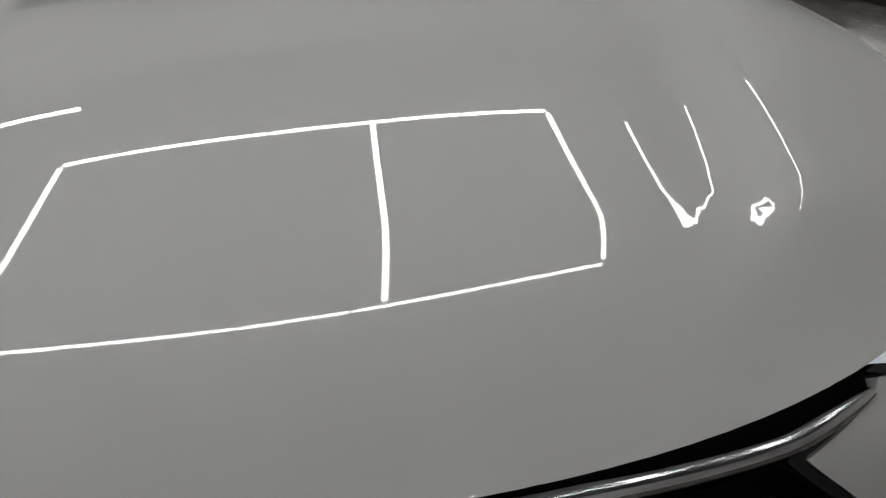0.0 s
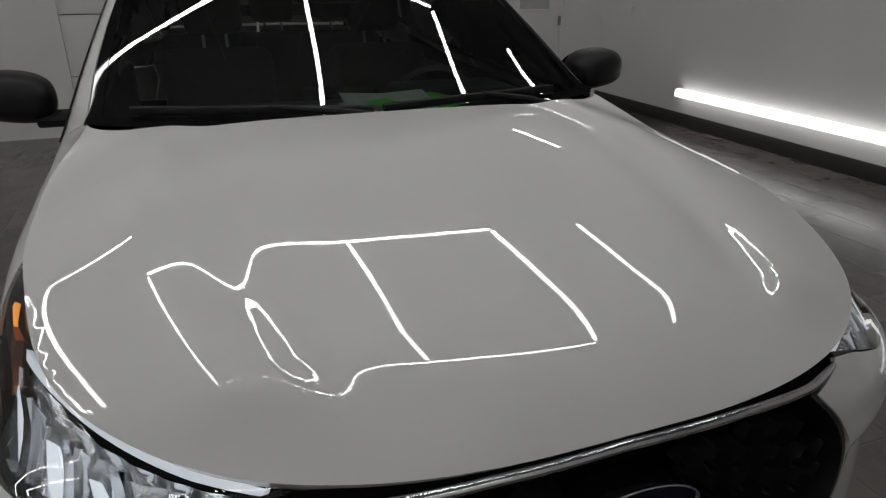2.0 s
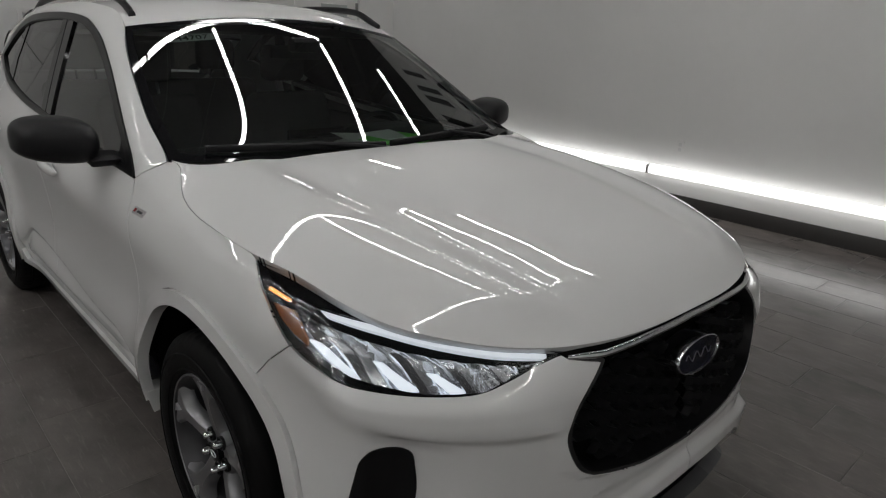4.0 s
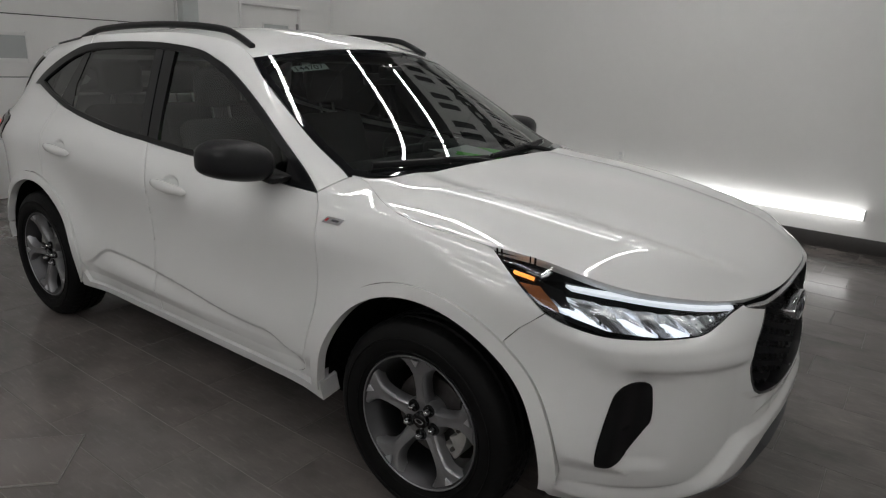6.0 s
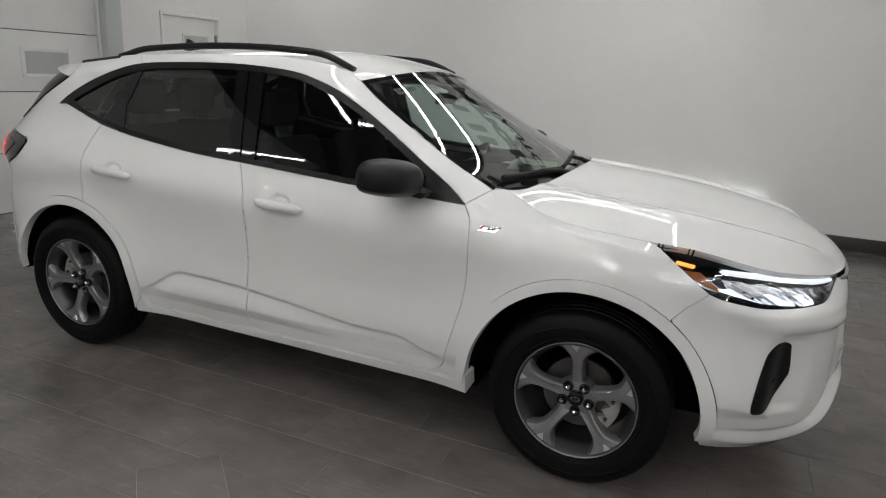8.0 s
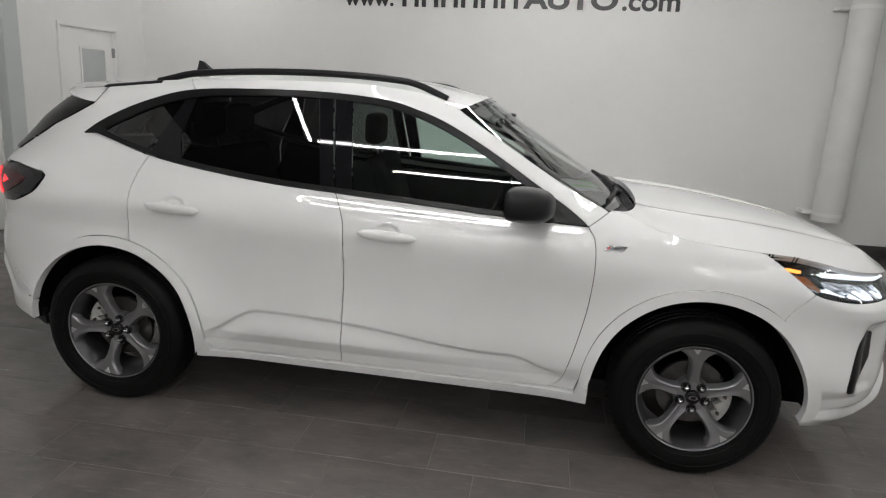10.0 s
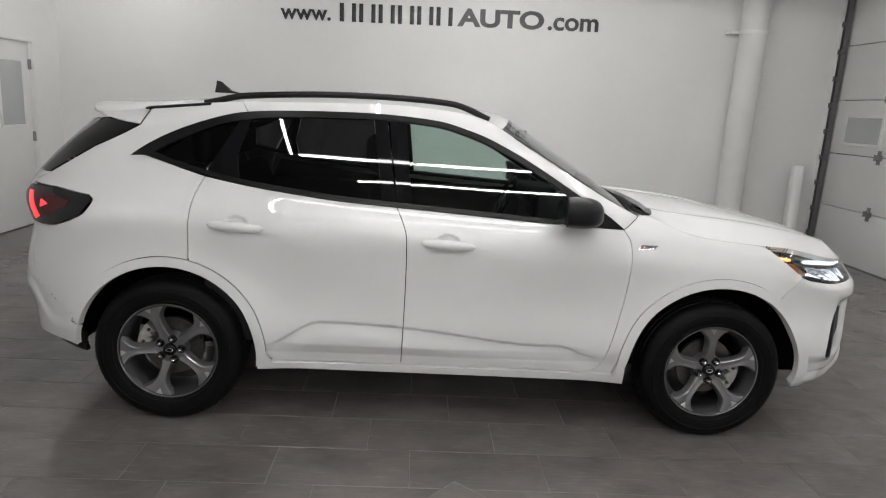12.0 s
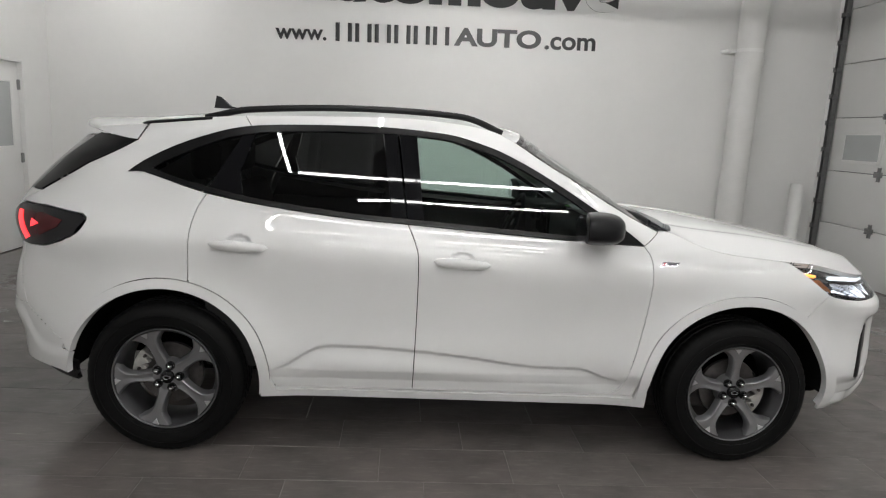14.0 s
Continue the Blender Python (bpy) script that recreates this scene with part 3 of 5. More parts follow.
# the white pipe and its clamps, and the bollard
def pipe_run():
    p = thing("wall_pipe", "white wrapped vertical pipe strapped to the wall", "pipe", (3.86, YB - 0.2, 0))
    prof = [(0.42, 0.02), (0.42, 0.16)] + [(0.42 + k * 0.52, 0.16 + (0.003 if k % 2 else 0)) for k in range(1, 8)] + [(CEIL, 0.16)]
    part("pipe", lathe(prof, 40, "z"), PIPE, p)
    for z in (0.5, 2.70):
        part("clamp", lathe([(z - 0.02, 0.162), (z - 0.02, 0.17), (z + 0.02, 0.17), (z + 0.02, 0.162)], 40, "z"), DOOR, p)
        part("bracket", box((-0.27, 0.0, z - 0.02), (-0.14, 0.195, z + 0.02), 0.006), DOOR, p)


pipe_run()
b = thing("bollard", "white round safety bollard beside the garage door", "bollard", (4.64, 4.14, 0))
part("post", cap_ends(lathe([(0, 0.085), (0.02, 0.08), (1.09, 0.08), (1.12, 0.072), (1.135, 0.05)], 32, "z")), DOOR, b)
o = thing("wall_outlet", "small white socket plate on the wall", "socket", (-0.09, YB, 0.6), group="wall sockets")
part("plate", box((-0.035, -0.012, -0.06), (0.035, -0.001, 0.06), 0.004), DOOR, o)
for z in (-0.025, 0.025):
    part("socket_face", box((-0.017, -0.0155, z - 0.016), (0.017, -0.0115, z + 0.016), 0.002), FIXTURE, o)
copy_thing(o, pose(-3.94, YB, 1.15))

# ---------------------------------------------------------------- the car: its surfaces
X0, XB = 1.25, -1.45          # where the plan starts to round to the nose and to the tail
NF, MF, NR, MR = 2.7, 3.0, 3.3, 2.8
HUB_F, HUB_R, HUB_Z = 1.355, -1.355, 0.36

side_w = spline([(0.15, 0.80), (0.24, 0.845), (0.32, 0.868), (0.42, 0.885), (0.52, 0.890), (0.62, 0.880), (0.75, 0.882), (0.84, 0.893), (0.88, 0.899),
                 (0.92, 0.902), (0.96, 0.899), (1.0, 0.8895), (1.03, 0.8782), (1.06, 0.8632), (1.085, 0.8507), (1.11, 0.8400), (1.14, 0.8294), (1.17, 0.8190), (1.20, 0.8083), (1.25, 0.7899),
                 (1.30, 0.7706), (1.35, 0.7507), (1.5, 0.6892), (1.7, 0.6054)])
rise = spline([(-2.2, 0.05), (-1.4, 0.05), (-0.8, 0.035), (-0.2, 0.01), (0.4, -0.01), (0.85, -0.02), (1.1, -0.035), (1.35, -0.055), (1.6, -0.075), (2.0, -0.13), (2.3, -0.18)])
round_z = spline([(-2.2, 1.22), (-1.9, 1.315), (-1.5, 1.425), (-1.36, 1.455), (-1.1, 1.505), (-0.85, 1.53), (-0.35, 1.541), (-0.09, 1.524), (0.18, 1.448),
                  (0.46, 1.304), (0.75, 1.127), (0.9, 1.045), (1.1, 1.015), (1.35, 0.985), (1.6, 0.96), (2.0, 0.90), (2.3, 0.86)])
nose_x = spline([(0.12, 1.98), (0.2, 2.17), (0.28, 2.275), (0.40, 2.325), (0.55, 2.323), (0.7, 2.312), (0.82, 2.295), (0.88, 2.280), (0.92, 2.243), (0.97, 2.18), (1.05, 2.05)])
tail_x = spline([(0.2, -2.10), (0.32, -2.18), (0.52, -2.206), (0.60, -2.243), (0.66, -2.255), (0.72, -2.250), (0.82, -2.223), (0.93, -2.190), (1.07, -2.226), (1.2, -2.165), (1.35, -2.02), (1.5, -1.87), (1.6, -1.76)])


def half_width(x, z):
    zz = z - rise(x) * step01(0.6, 0.95, z)
    w = side_w(zz)
    back = np.maximum(-x - 0.3, 0) / 1.2
    w = w * (1 - 0.055 * back ** 2 * step01(1.0, 1.3, z))
    over = np.maximum(z - round_z(x), 0)
    w = w - 10 * over ** 2 / (1 + 6 * over)
    for hx in (HUB_F, HUB_R):
        r = np.hypot(x - hx, z - HUB_Z)
        w = w + 0.032 * np.exp(-((r - 0.40) / 0.15) ** 2) * step01(1.0, 0.7, z)
    return w


_q = np.linspace(0, 1, 2001)
_f = (1 - _q) * _q ** 1.3 + _q * (1 - (1 - _q) ** 1.5)


def corner(x, y, z):
    """The bumper's corners stand out further than the plan's even rounding."""
    wide = np.interp(-y, (0.25, 0.43, 0.60, 0.76), (0.0, 0.018, 0.044, 0.060))
    return wide * step01(1.74, 1.96, x) * step01(0.24, 0.36, z) * step01(0.885, 0.80, z)


def side(q, z):
    """The skin all round: q runs from the nose (0) round the corner (1), back along the side in metres, and round the tail."""
    q, z = np.asarray(q, float), np.asarray(z, float)
    s = np.clip(X0 - (q - 1), XB, X0)
    ang = np.pi / 2 * np.interp(np.clip(q, 0, 1), _q, _f)
    cf, sf = np.clip(np.cos(ang), 0, 1) ** (2 / MF), np.clip(np.sin(ang), 0, 1) ** (2 / NF)
    q2 = np.clip(q - (1 + X0 - XB), 0, 1)
    ang2 = np.pi / 2 * np.interp(1 - q2, _q, _f)
    cr, sr = np.clip(np.cos(ang2), 0, 1) ** (2 / MR), np.clip(np.sin(ang2), 0, 1) ** (2 / NR)
    x = np.where(q < 1, X0 + (nose_x(z) - X0) * cf, np.where(q2 > 0, XB + (tail_x(z) - XB) * cr, s))
    y = -half_width(x, z) * np.where(q < 1, sf, np.where(q2 > 0, sr, 1.0))
    out = corner(x, y, z)
    return np.stack([x + 0.6 * out, y - 0.8 * out, z], -1)


def qx(x, z):
    """The q of a place on the side by its x."""
    if x > X0:
        u = min(1, max(0, (x - X0) / (float(nose_x(z)) - X0)))
        ang = math.acos(min(1, u ** (MF / 2)))
        return float(np.interp(ang / (math.pi / 2), _f, _q))
    if x < XB:
        u = min(1, max(0, (x - XB) / (float(tail_x(z)) - XB)))
        ang = math.acos(min(1, u ** (MR / 2)))
        return 1 + X0 - XB + 1 - float(np.interp(ang / (math.pi / 2), _f, _q))
    return 1 + X0 - x


_across = {}


def qy(y, z):
    """The q of a place on the front by its y (positive, towards either side)."""
    key = round(z, 4)
    if key not in _across:
        qs = np.linspace(0, 1, 400)
        ang = np.pi / 2 * np.interp(qs, _q, _f)
        xs_ = X0 + (nose_x(key) - X0) * np.clip(np.cos(ang), 0, 1) ** (2 / MF)
        _across[key] = (qs, np.maximum.accumulate(half_width(xs_, np.full(400, key)) * np.sin(ang) ** (2 / NF)))
    qs, ys = _across[key]
    return float(np.interp(y, ys, qs))


def sx(points):
    return [(qx(x, z), z) for x, z in points]


def sy(points):
    return [(qy(y, z), z) for y, z in points]


edge_z = spline([(0.90, 1.130), (1.0, 1.116), (1.09, 1.080), (1.2, 1.047), (1.385, 1.024), (1.567, 1.009), (1.7, 0.998), (1.81, 0.977), (1.96, 0.944), (2.07, 0.927), (2.158, 0.913), (2.28, 0.90)])
spine_z = spline([(0.9, 1.143), (1.1, 1.138), (1.3, 1.127), (1.5, 1.110), (1.75, 1.076), (2.0, 1.031), (2.14, 0.987), (2.22, 0.944), (2.264, 0.910)])
crease_y = spline([(0.9, 0.60), (1.3, 0.56), (1.8, 0.49), (2.2, 0.40)])
NOSE = 2.272


def hood_half(x):
    u = np.clip((x - X0) / (NOSE - X0), 0, 1)
    taper = np.where(x > X0, np.clip(1 - u ** MF, 0, 1) ** (1 / NF), 1.0)
    return half_width(x, edge_z(x)) * np.maximum(taper, 1e-4)


# the cross slope of the hood: a flat dome, a crease with a valley behind it, a low ridge and the rounded edge
_hy = np.linspace(0, 0.80, 801)
_slope = spline([(0, 0.0), (0.1, -0.012), (0.25, -0.045), (0.33, -0.085), (0.385, -0.15), (0.412, -0.13), (0.44, 0.03), (0.475, 0.13), (0.51, 0.06), (0.545, -0.13), (0.60, -0.30),
                 (0.68, -0.40), (0.75, -0.43), (0.80, -0.46)])(_hy)
_fall = np.concatenate([[0], np.cumsum((_slope[1:] + _slope[:-1]) / 2 * (_hy[1] - _hy[0]))])
SPLIT = 0.545


def hood_raw(x, y):
    w = hood_half(x)
    y = np.minimum(y, w * 1.15)
    zc = np.maximum(spine_z(x), edge_z(x))
    drop = zc - edge_z(x)
    cy = np.minimum(crease_y(x), w * 0.66)
    yr = np.where(y < cy, y * 0.48 / cy, 0.48 + (y - cy) / (w - cy) * 0.32)
    k = np.clip(drop / 0.09, 0, 1.1)
    at_split = np.interp(SPLIT, _hy, _fall)
    inner = k * np.interp(np.minimum(yr, SPLIT), _hy, _fall)
    t = (np.interp(yr, _hy, _fall) - at_split) / (_fall[-1] - at_split) + np.maximum(yr - 0.80, 0) * 2.2
    full = zc + inner - np.where(yr > SPLIT, (drop + k * at_split) * t, 0)
    soft = step01(2.07, 2.22, x)
    return full * (1 - soft) + soft * (zc - drop * np.clip(y / w, 0, 1.15) ** 2)


def hood_at(x, y):
    x, y = np.asarray(x, float), np.abs(np.asarray(y, float))
    return sum(k * hood_raw(x, np.abs(y + d)) for d, k in ((-0.012, 0.25), (0, 0.5), (0.012, 0.25)))


def hood_surf(x, y):
    return np.stack([np.asarray(x, float), np.asarray(y, float), hood_at(x, y)], -1)


roof_edge = spline([(-2.1, 1.452), (-1.8, 1.482), (-1.51, 1.506), (-1.34, 1.525), (-0.9, 1.570), (-0.35, 1.590), (-0.08, 1.580), (0.09, 1.557), (0.22, 1.511), (0.35, 1.44)])
roof_mid = spline([(-2.1, 1.507), (-1.51, 1.561), (-0.9, 1.625), (-0.35, 1.645), (0.0, 1.625), (0.15, 1.599), (0.25, 1.580), (0.323, 1.562)])


def roof_half(x):
    return half_width(x, roof_edge(x))


def roof_surf(x, y):
    x, y = np.asarray(x, float), np.asarray(y, float)
    t = np.clip(np.abs(y) / roof_half(x), 0, 1.2)
    return np.stack([x, y, roof_edge(x) + (roof_mid(x) - roof_edge(x)) * (1 - t ** 2.4)], -1)


pillar_x = lambda b: 0.925 - 0.69 * b
pillar_z = spline([(0, 1.122), (0.254, 1.207), (0.543, 1.319), (0.819, 1.427), (1.0, 1.503)])


def shield(a, b):
    """The windshield: a across from -1 to 1, b up from 0 to 1; its sides follow the pillars."""
    a, b = np.asarray(a, float), np.asarray(b, float)
    xc, zc = 1.040 - 0.725 * b + 0.010 * np.sin(np.pi * np.clip(b, 0, 1)), 1.098 + 0.462 * b + 0.005 * np.sin(np.pi * np.clip(b, 0, 1))
    xe, ze = pillar_x(b), pillar_z(b)
    k = np.abs(a) ** 2.1
    return np.stack([xc + (xe - xc) * k, a * (half_width(xe, ze) - 0.003), zc + (ze - zc) * k], -1)


# ---------------------------------------------------------------- the car: its panels
car = thing("car", "white compact SUV with grey alloy wheels and lit lamps", "car")

# lines on the side, as (x, z)
belt = [(-1.49, 1.296), (-1.32, 1.250), (-1.16, 1.215), (-0.955, 1.177), (-0.585, 1.136), (-0.275, 1.117), (0.185, 1.091), (0.50, 1.074), (0.838, 1.063)]
dlo_top = [(-1.549, 1.292), (-1.475, 1.347), (-1.36, 1.410), (-1.235, 1.462), (-1.11, 1.502), (-1.01, 1.521), (-0.86, 1.534), (-0.605, 1.544), (-0.35, 1.545),
           (-0.09, 1.527), (0.07, 1.488), (0.18, 1.449), (0.318, 1.383), (0.46, 1.304), (0.605, 1.216), (0.752, 1.127), (0.838, 1.063)]
B_TOP, B_LOW = (-0.335, 1.546), (-0.272, 1.117)
front_cut = curve([(0.838, 1.063), (0.872, 1.0), (0.880, 0.86), (0.866, 0.69), (0.822, 0.493), (0.782, 0.365), (0.725, 0.325)])
mid_cut = curve([(-0.272, 1.117), (-0.232, 1.03), (-0.217, 0.95), (-0.214, 0.70), (-0.220, 0.325)])
rear_cut = curve([(-1.185, 1.214), (-1.222, 1.14), (-1.240, 1.03), (-1.245, 0.836)])


def arc(hx, r, a0, a1, n=24, ry=1.0, dz=0.0):
    return [(hx + r * math.cos(radians(a0 + (a1 - a0) * i / n)), HUB_Z + dz + ry * r * math.sin(radians(a0 + (a1 - a0) * i / n))) for i in range(n + 1)]


R_OPEN, R_FLARE, R_OPEN2, R_FLARE2 = 0.446, 0.493, 0.429, 0.476
hood_line = [(0.925, 1.122)] + [(x, float(edge_z(x)) + 0.0008) for x in (0.96, 1.0, 1.04, 1.09, 1.14, 1.2, 1.28, 1.385, 1.47, 1.53)] + [(1.56, 1.006)]

# fender
lamp_rear = curve([(1.565, 1.006), (1.60, 0.985), (1.644, 0.955), (1.714, 0.904), (1.77, 0.863)])
fend = sx([(0.925, 1.122)] + hood_line[1:] + lamp_rear[1:]) + sx([(1.702, 0.804), (1.66, 0.755)])
fend += sx(arc(HUB_F, R_FLARE, 52, 176, 30)) + sx([(0.845, 0.325), (0.725, 0.325)]) + sx(front_cut[::-1][1:])
both("front_fender", fend, side, PAINT, car, gap=0.0009, extra=lambda P: -0.016 * np.clip((0.425 - P[:, 2]) / 0.05, 0, 1) * (P[:, 0] < 1.2))

# doors, with a crease over the sill
crease_z = spline([(-0.90, 0.428), (-0.82, 0.445), (-0.75, 0.488), (-0.67, 0.534), (-0.57, 0.546), (-0.4, 0.543), (-0.217, 0.532), (0.03, 0.508), (0.23, 0.483), (0.50, 0.468), (0.60, 0.462),
                   (0.68, 0.432), (0.76, 0.412), (0.85, 0.405)])


HANDLES = ((-0.018, 0.958), (-1.022, 0.998))


def door_lift(P):
    x, z = P[:, 0], P[:, 2]
    d = crease_z(x) - z
    fade = step01(-0.88, -0.80, x) * step01(0.80, 0.72, x)
    tuck = -0.010 * step01(-0.003, 0.015, d)
    out = 0.019 * step01(0.012, 0.110, d)
    low = -0.016 * np.clip((0.425 - z) / 0.05, 0, 1)
    cup = 0.0
    for hx, hz in HANDLES:
        cup = cup - 0.012 * step01(0.0, 0.7, 1 - ((x - hx) / 0.060) ** 2 - ((z - hz - 0.016) / 0.034) ** 2)
    return (tuck + out) * fade + low + cup


fd = sx(mid_cut[::-1]) + sx(curve([(-0.272, 1.117), (0.185, 1.091), (0.50, 1.074), (0.838, 1.063)])[1:]) + sx(front_cut[1:])
doors_f = both("front_door", fd, side, PAINT, car, grid=0.0085, extra=door_lift, label="white front door with a satin black mirror")
rd = sx(rear_cut) + sx([p for p in arc(HUB_R, R_FLARE2, 76, 3, 22)]) + sx([(-0.880, 0.365), (-0.850, 0.325), (-0.22, 0.325)]) + sx(mid_cut[::-1][1:])
rd += sx(curve([(-0.272, 1.117), (-0.585, 1.136), (-0.955, 1.177), (-1.185, 1.214)])[1:-1])
doors_r = both("rear_door", rd, side, PAINT, car, grid=0.0085, extra=door_lift)

# quarter panel with the rear pillar, wrapping to the tail
glass_tail = [(-1.522, 1.436), (-1.745, 1.320), (-1.975, 1.182)]
lamp_out = curve([(-1.716, 1.102), (-1.694, 1.078), (-1.742, 1.011), (-1.873, 0.955), (-1.96, 0.945)])
quarter = sx(rear_cut[::-1]) + sx(curve([(-1.185, 1.214), (-1.32, 1.250), (-1.475, 1.300)])[1:]) + sx(curve(dlo_top[:6])) + sx([(-1.05, 1.5705), (-1.34, 1.545), (-1.49, 1.515)])
quarter += sx(glass_tail) + sx([(-2.08, 1.125), (-1.90, 1.124), (-1.716, 1.102)]) + sx(lamp_out) + sx([(-2.04, 0.945), (-2.06, 0.85), (-2.02, 0.66), (-1.83, 0.53)])
quarter += sx(arc(HUB_R, R_FLARE2, 158, 77, 24))
both("quarter_panel", quarter, side, PAINT, car)

# roof side rail and windscreen pillar
rail_line = [(-1.05, 1.5705), (-0.9, 1.578), (-0.35, 1.596), (-0.08, 1.585), (0.09, 1.562), (0.215, 1.515), (0.36, 1.427), (0.55, 1.319), (0.75, 1.207), (0.925, 1.122)]
strip = sx(curve(dlo_top[5:])) + sx(curve(rail_line)[::-1])
both("roof_side", strip, side, PAINT, car)

# sills and claddings
sill = sx([(0.845, 0.322), (-0.855, 0.322), (-0.880, 0.375), (-0.928, 0.385), (-0.925, 0.285), (0.908, 0.275), (0.908, 0.36), (0.86, 0.375)])
both("rocker_panel", sill, side, PAINT, car, off=0.004, thick=0.08)
# wheel-arch flares
fl = sx([(1.835, 0.30)]) + sx(arc(HUB_F, R_FLARE, 2, 176, 44)) + sx([(0.855, 0.322)]) + sx([(0.895, 0.322), (0.900, 0.36)]) + sx(arc(HUB_F, R_OPEN, 172, 0, 44)) + sx([(1.795, 0.30)])
both("arch_flare", fl, side, PAINT, car, off=0.012, thick=0.035, gap=0.001)
rl = sx(arc(HUB_R, R_FLARE2, 2, 160, 40)) + sx(arc(HUB_R, R_OPEN2, 164, -8, 40))
both("arch_flare", rl, side, PAINT, car, off=0.012, thick=0.035, gap=0.001)

# front bumper
head_low = sx(curve([(1.77, 0.863), (1.818, 0.847), (1.906, 0.836), (1.997, 0.836), (2.076, 0.838), (2.137, 0.843), (2.171, 0.861), (2.19, 0.880), (2.206, 0.893)]))
head_top = sx(curve([(1.565, 1.004), (1.636, 0.999), (1.707, 0.992), (1.812, 0.971), (1.877, 0.954), (1.96, 0.938), (2.073, 0.923), (2.158, 0.909), (2.206, 0.899)]))
grille_edge = sy([(0.445, 0.884)] + curve([(0.370, 0.868), (0.405, 0.826), (0.440, 0.775), (0.454, 0.735), (0.450, 0.689), (0.423, 0.632), (0.385, 0.605)]) + [(0.333, 0.592), (0.23, 0.571), (0.0, 0.560)])
lip = sy([(0.0, 0.459), (0.2, 0.455), (0.32, 0.442), (0.37, 0.415), (0.435, 0.352), (0.50, 0.290), (0.60, 0.262)])
bump = sx([(1.702, 0.804)]) + head_low + grille_edge + lip
bump += sx([(1.98, 0.245), (1.82, 0.265), (1.80, 0.30)]) + sx(arc(HUB_F, R_FLARE, 2, 51, 14)) + sx([(1.66, 0.755)])


lip_z = spline([(0, 0.510), (0.08, 0.509), (0.384, 0.486), (0.498, 0.460), (0.60, 0.362), (0.66, 0.322), (0.76, 0.311), (0.86, 0.335)])


def bump_lift(P):
    """A crease under the lamps, a scooped face below it and a proud lip along the bottom."""
    x, y, z = P[:, 0], np.abs(P[:, 1]), P[:, 2]
    zc = 0.758 + 0.04 * (y - 0.7)
    low = lip_z(y)
    near = step01(1.76, 1.93, x)
    wide = step01(0.40, 0.52, y) * step01(1.84, 1.99, x)
    ridge = 0.007 * np.exp(-((z - zc - 0.010) / 0.030) ** 2) * wide
    tuck = -0.011 * step01(zc, zc - 0.030, z) * wide
    deep = (0.008 + 0.012 * step01(0.28, 0.45, y)) * near
    scoop = -deep * np.clip((zc - z) / np.maximum(zc - low, 0.05), 0, 1) ** 1.3
    steep = 1 + 0.9 * step01(0.44, 0.52, y) * step01(0.70, 0.62, y)
    back = step01(0.016, -0.018, (z - low) / steep)
    rim = np.interp(z, (0.592, 0.605, 0.632, 0.689, 0.735, 0.775, 0.826, 0.868), (0.333, 0.385, 0.423, 0.45, 0.454, 0.44, 0.405, 0.37))
    clear = np.maximum(step01(0.0, 0.075, y - rim), step01(0.565, 0.53, z))
    clear = clear * np.maximum(step01(1.985, 2.065, x), step01(0.46, 0.40, z))
    tuck, scoop = tuck * clear, scoop * clear
    pocket = -0.016 * step01(1.985, 2.065, x) * step01(2.17, 2.10, x) * step01(0.42, 0.47, z) * step01(0.75, 0.70, z)
    return ridge + (tuck + scoop) * (1 - back) + 0.006 * back * near + pocket


bump_panels = both("front_bumper", bump, side, PAINT, car, extra=bump_lift, grid=0.0075, gap=0.001, thick=0.012)

# side air curtains in the bumper
air = sx(curve([(1.947, 0.646), (1.958, 0.680), (1.986, 0.703), (2.040, 0.700), (2.052, 0.662), (2.059, 0.594), (2.046, 0.562), (2.012, 0.492), (1.988, 0.456), (1.943, 0.443), (1.930, 0.467), (1.936, 0.558)], 4, True))
both("air_curtain", air, side, TRIM, car, off=0.004, thick=0.03, grid=0.01, gap=0, extra=bump_lift)

# grille: dark backing, mesh of cells, chrome strip, badge
back = sy([(0.0, 0.560), (0.23, 0.571), (0.333, 0.592)]) + grille_edge[:-3][::-1] + sy([(0.30, 0.868), (0.15, 0.872), (0.0, 0.874)])
both("grille_back", back, side, DARK, car, off=-0.075, thick=0.0, gap=0)


def inside(p, poly):
    r = False
    for (a, b), (c, d) in zip(poly, poly[1:] + poly[:1]):
        if (b > p[1]) != (d > p[1]) and p[0] < (c - a) * (p[1] - b) / (d - b) + a:
            r = not r
    return r


def cell(y, z, w, h):
    """One hexagonal cell of the grille, as a raised ring."""
    ring = []
    for k in range(6):
        a = radians(60 * k)
        ring.append((y + w * math.cos(a), z + h * math.sin(a)))
    return ring


grille_cells = []
back_in = inset(thicken(back, 0.02), 0.012)
for j in range(8):
    for i in range(-8, 9):
        yy = i * 0.066
        zz = 0.57 + j * 0.044 + (0.022 if i % 2 else 0)
        if (yy / 0.130) ** 2 + ((zz - 0.790) / 0.062) ** 2 < 1:
            continue
        if all(inside((qy(abs(a), b), b), back_in) for a, b in cell(yy, zz, 0.030, 0.018)):
            grille_cells.append((yy, zz))


def skin_point(y, z, off):
    q = qy(abs(y), z)
    e = 1e-3
    P = side(np.array([q, q + e, q]), np.array([z, z, z + e]))
    n = np.cross(P[1] - P[0], P[2] - P[0])
    n /= np.linalg.norm(n)
    if n[0] < 0:
        n = -n
    p = P[0] + n * off
    return Vector((p[0], p[1] if y < 0 else -p[1], p[2]))


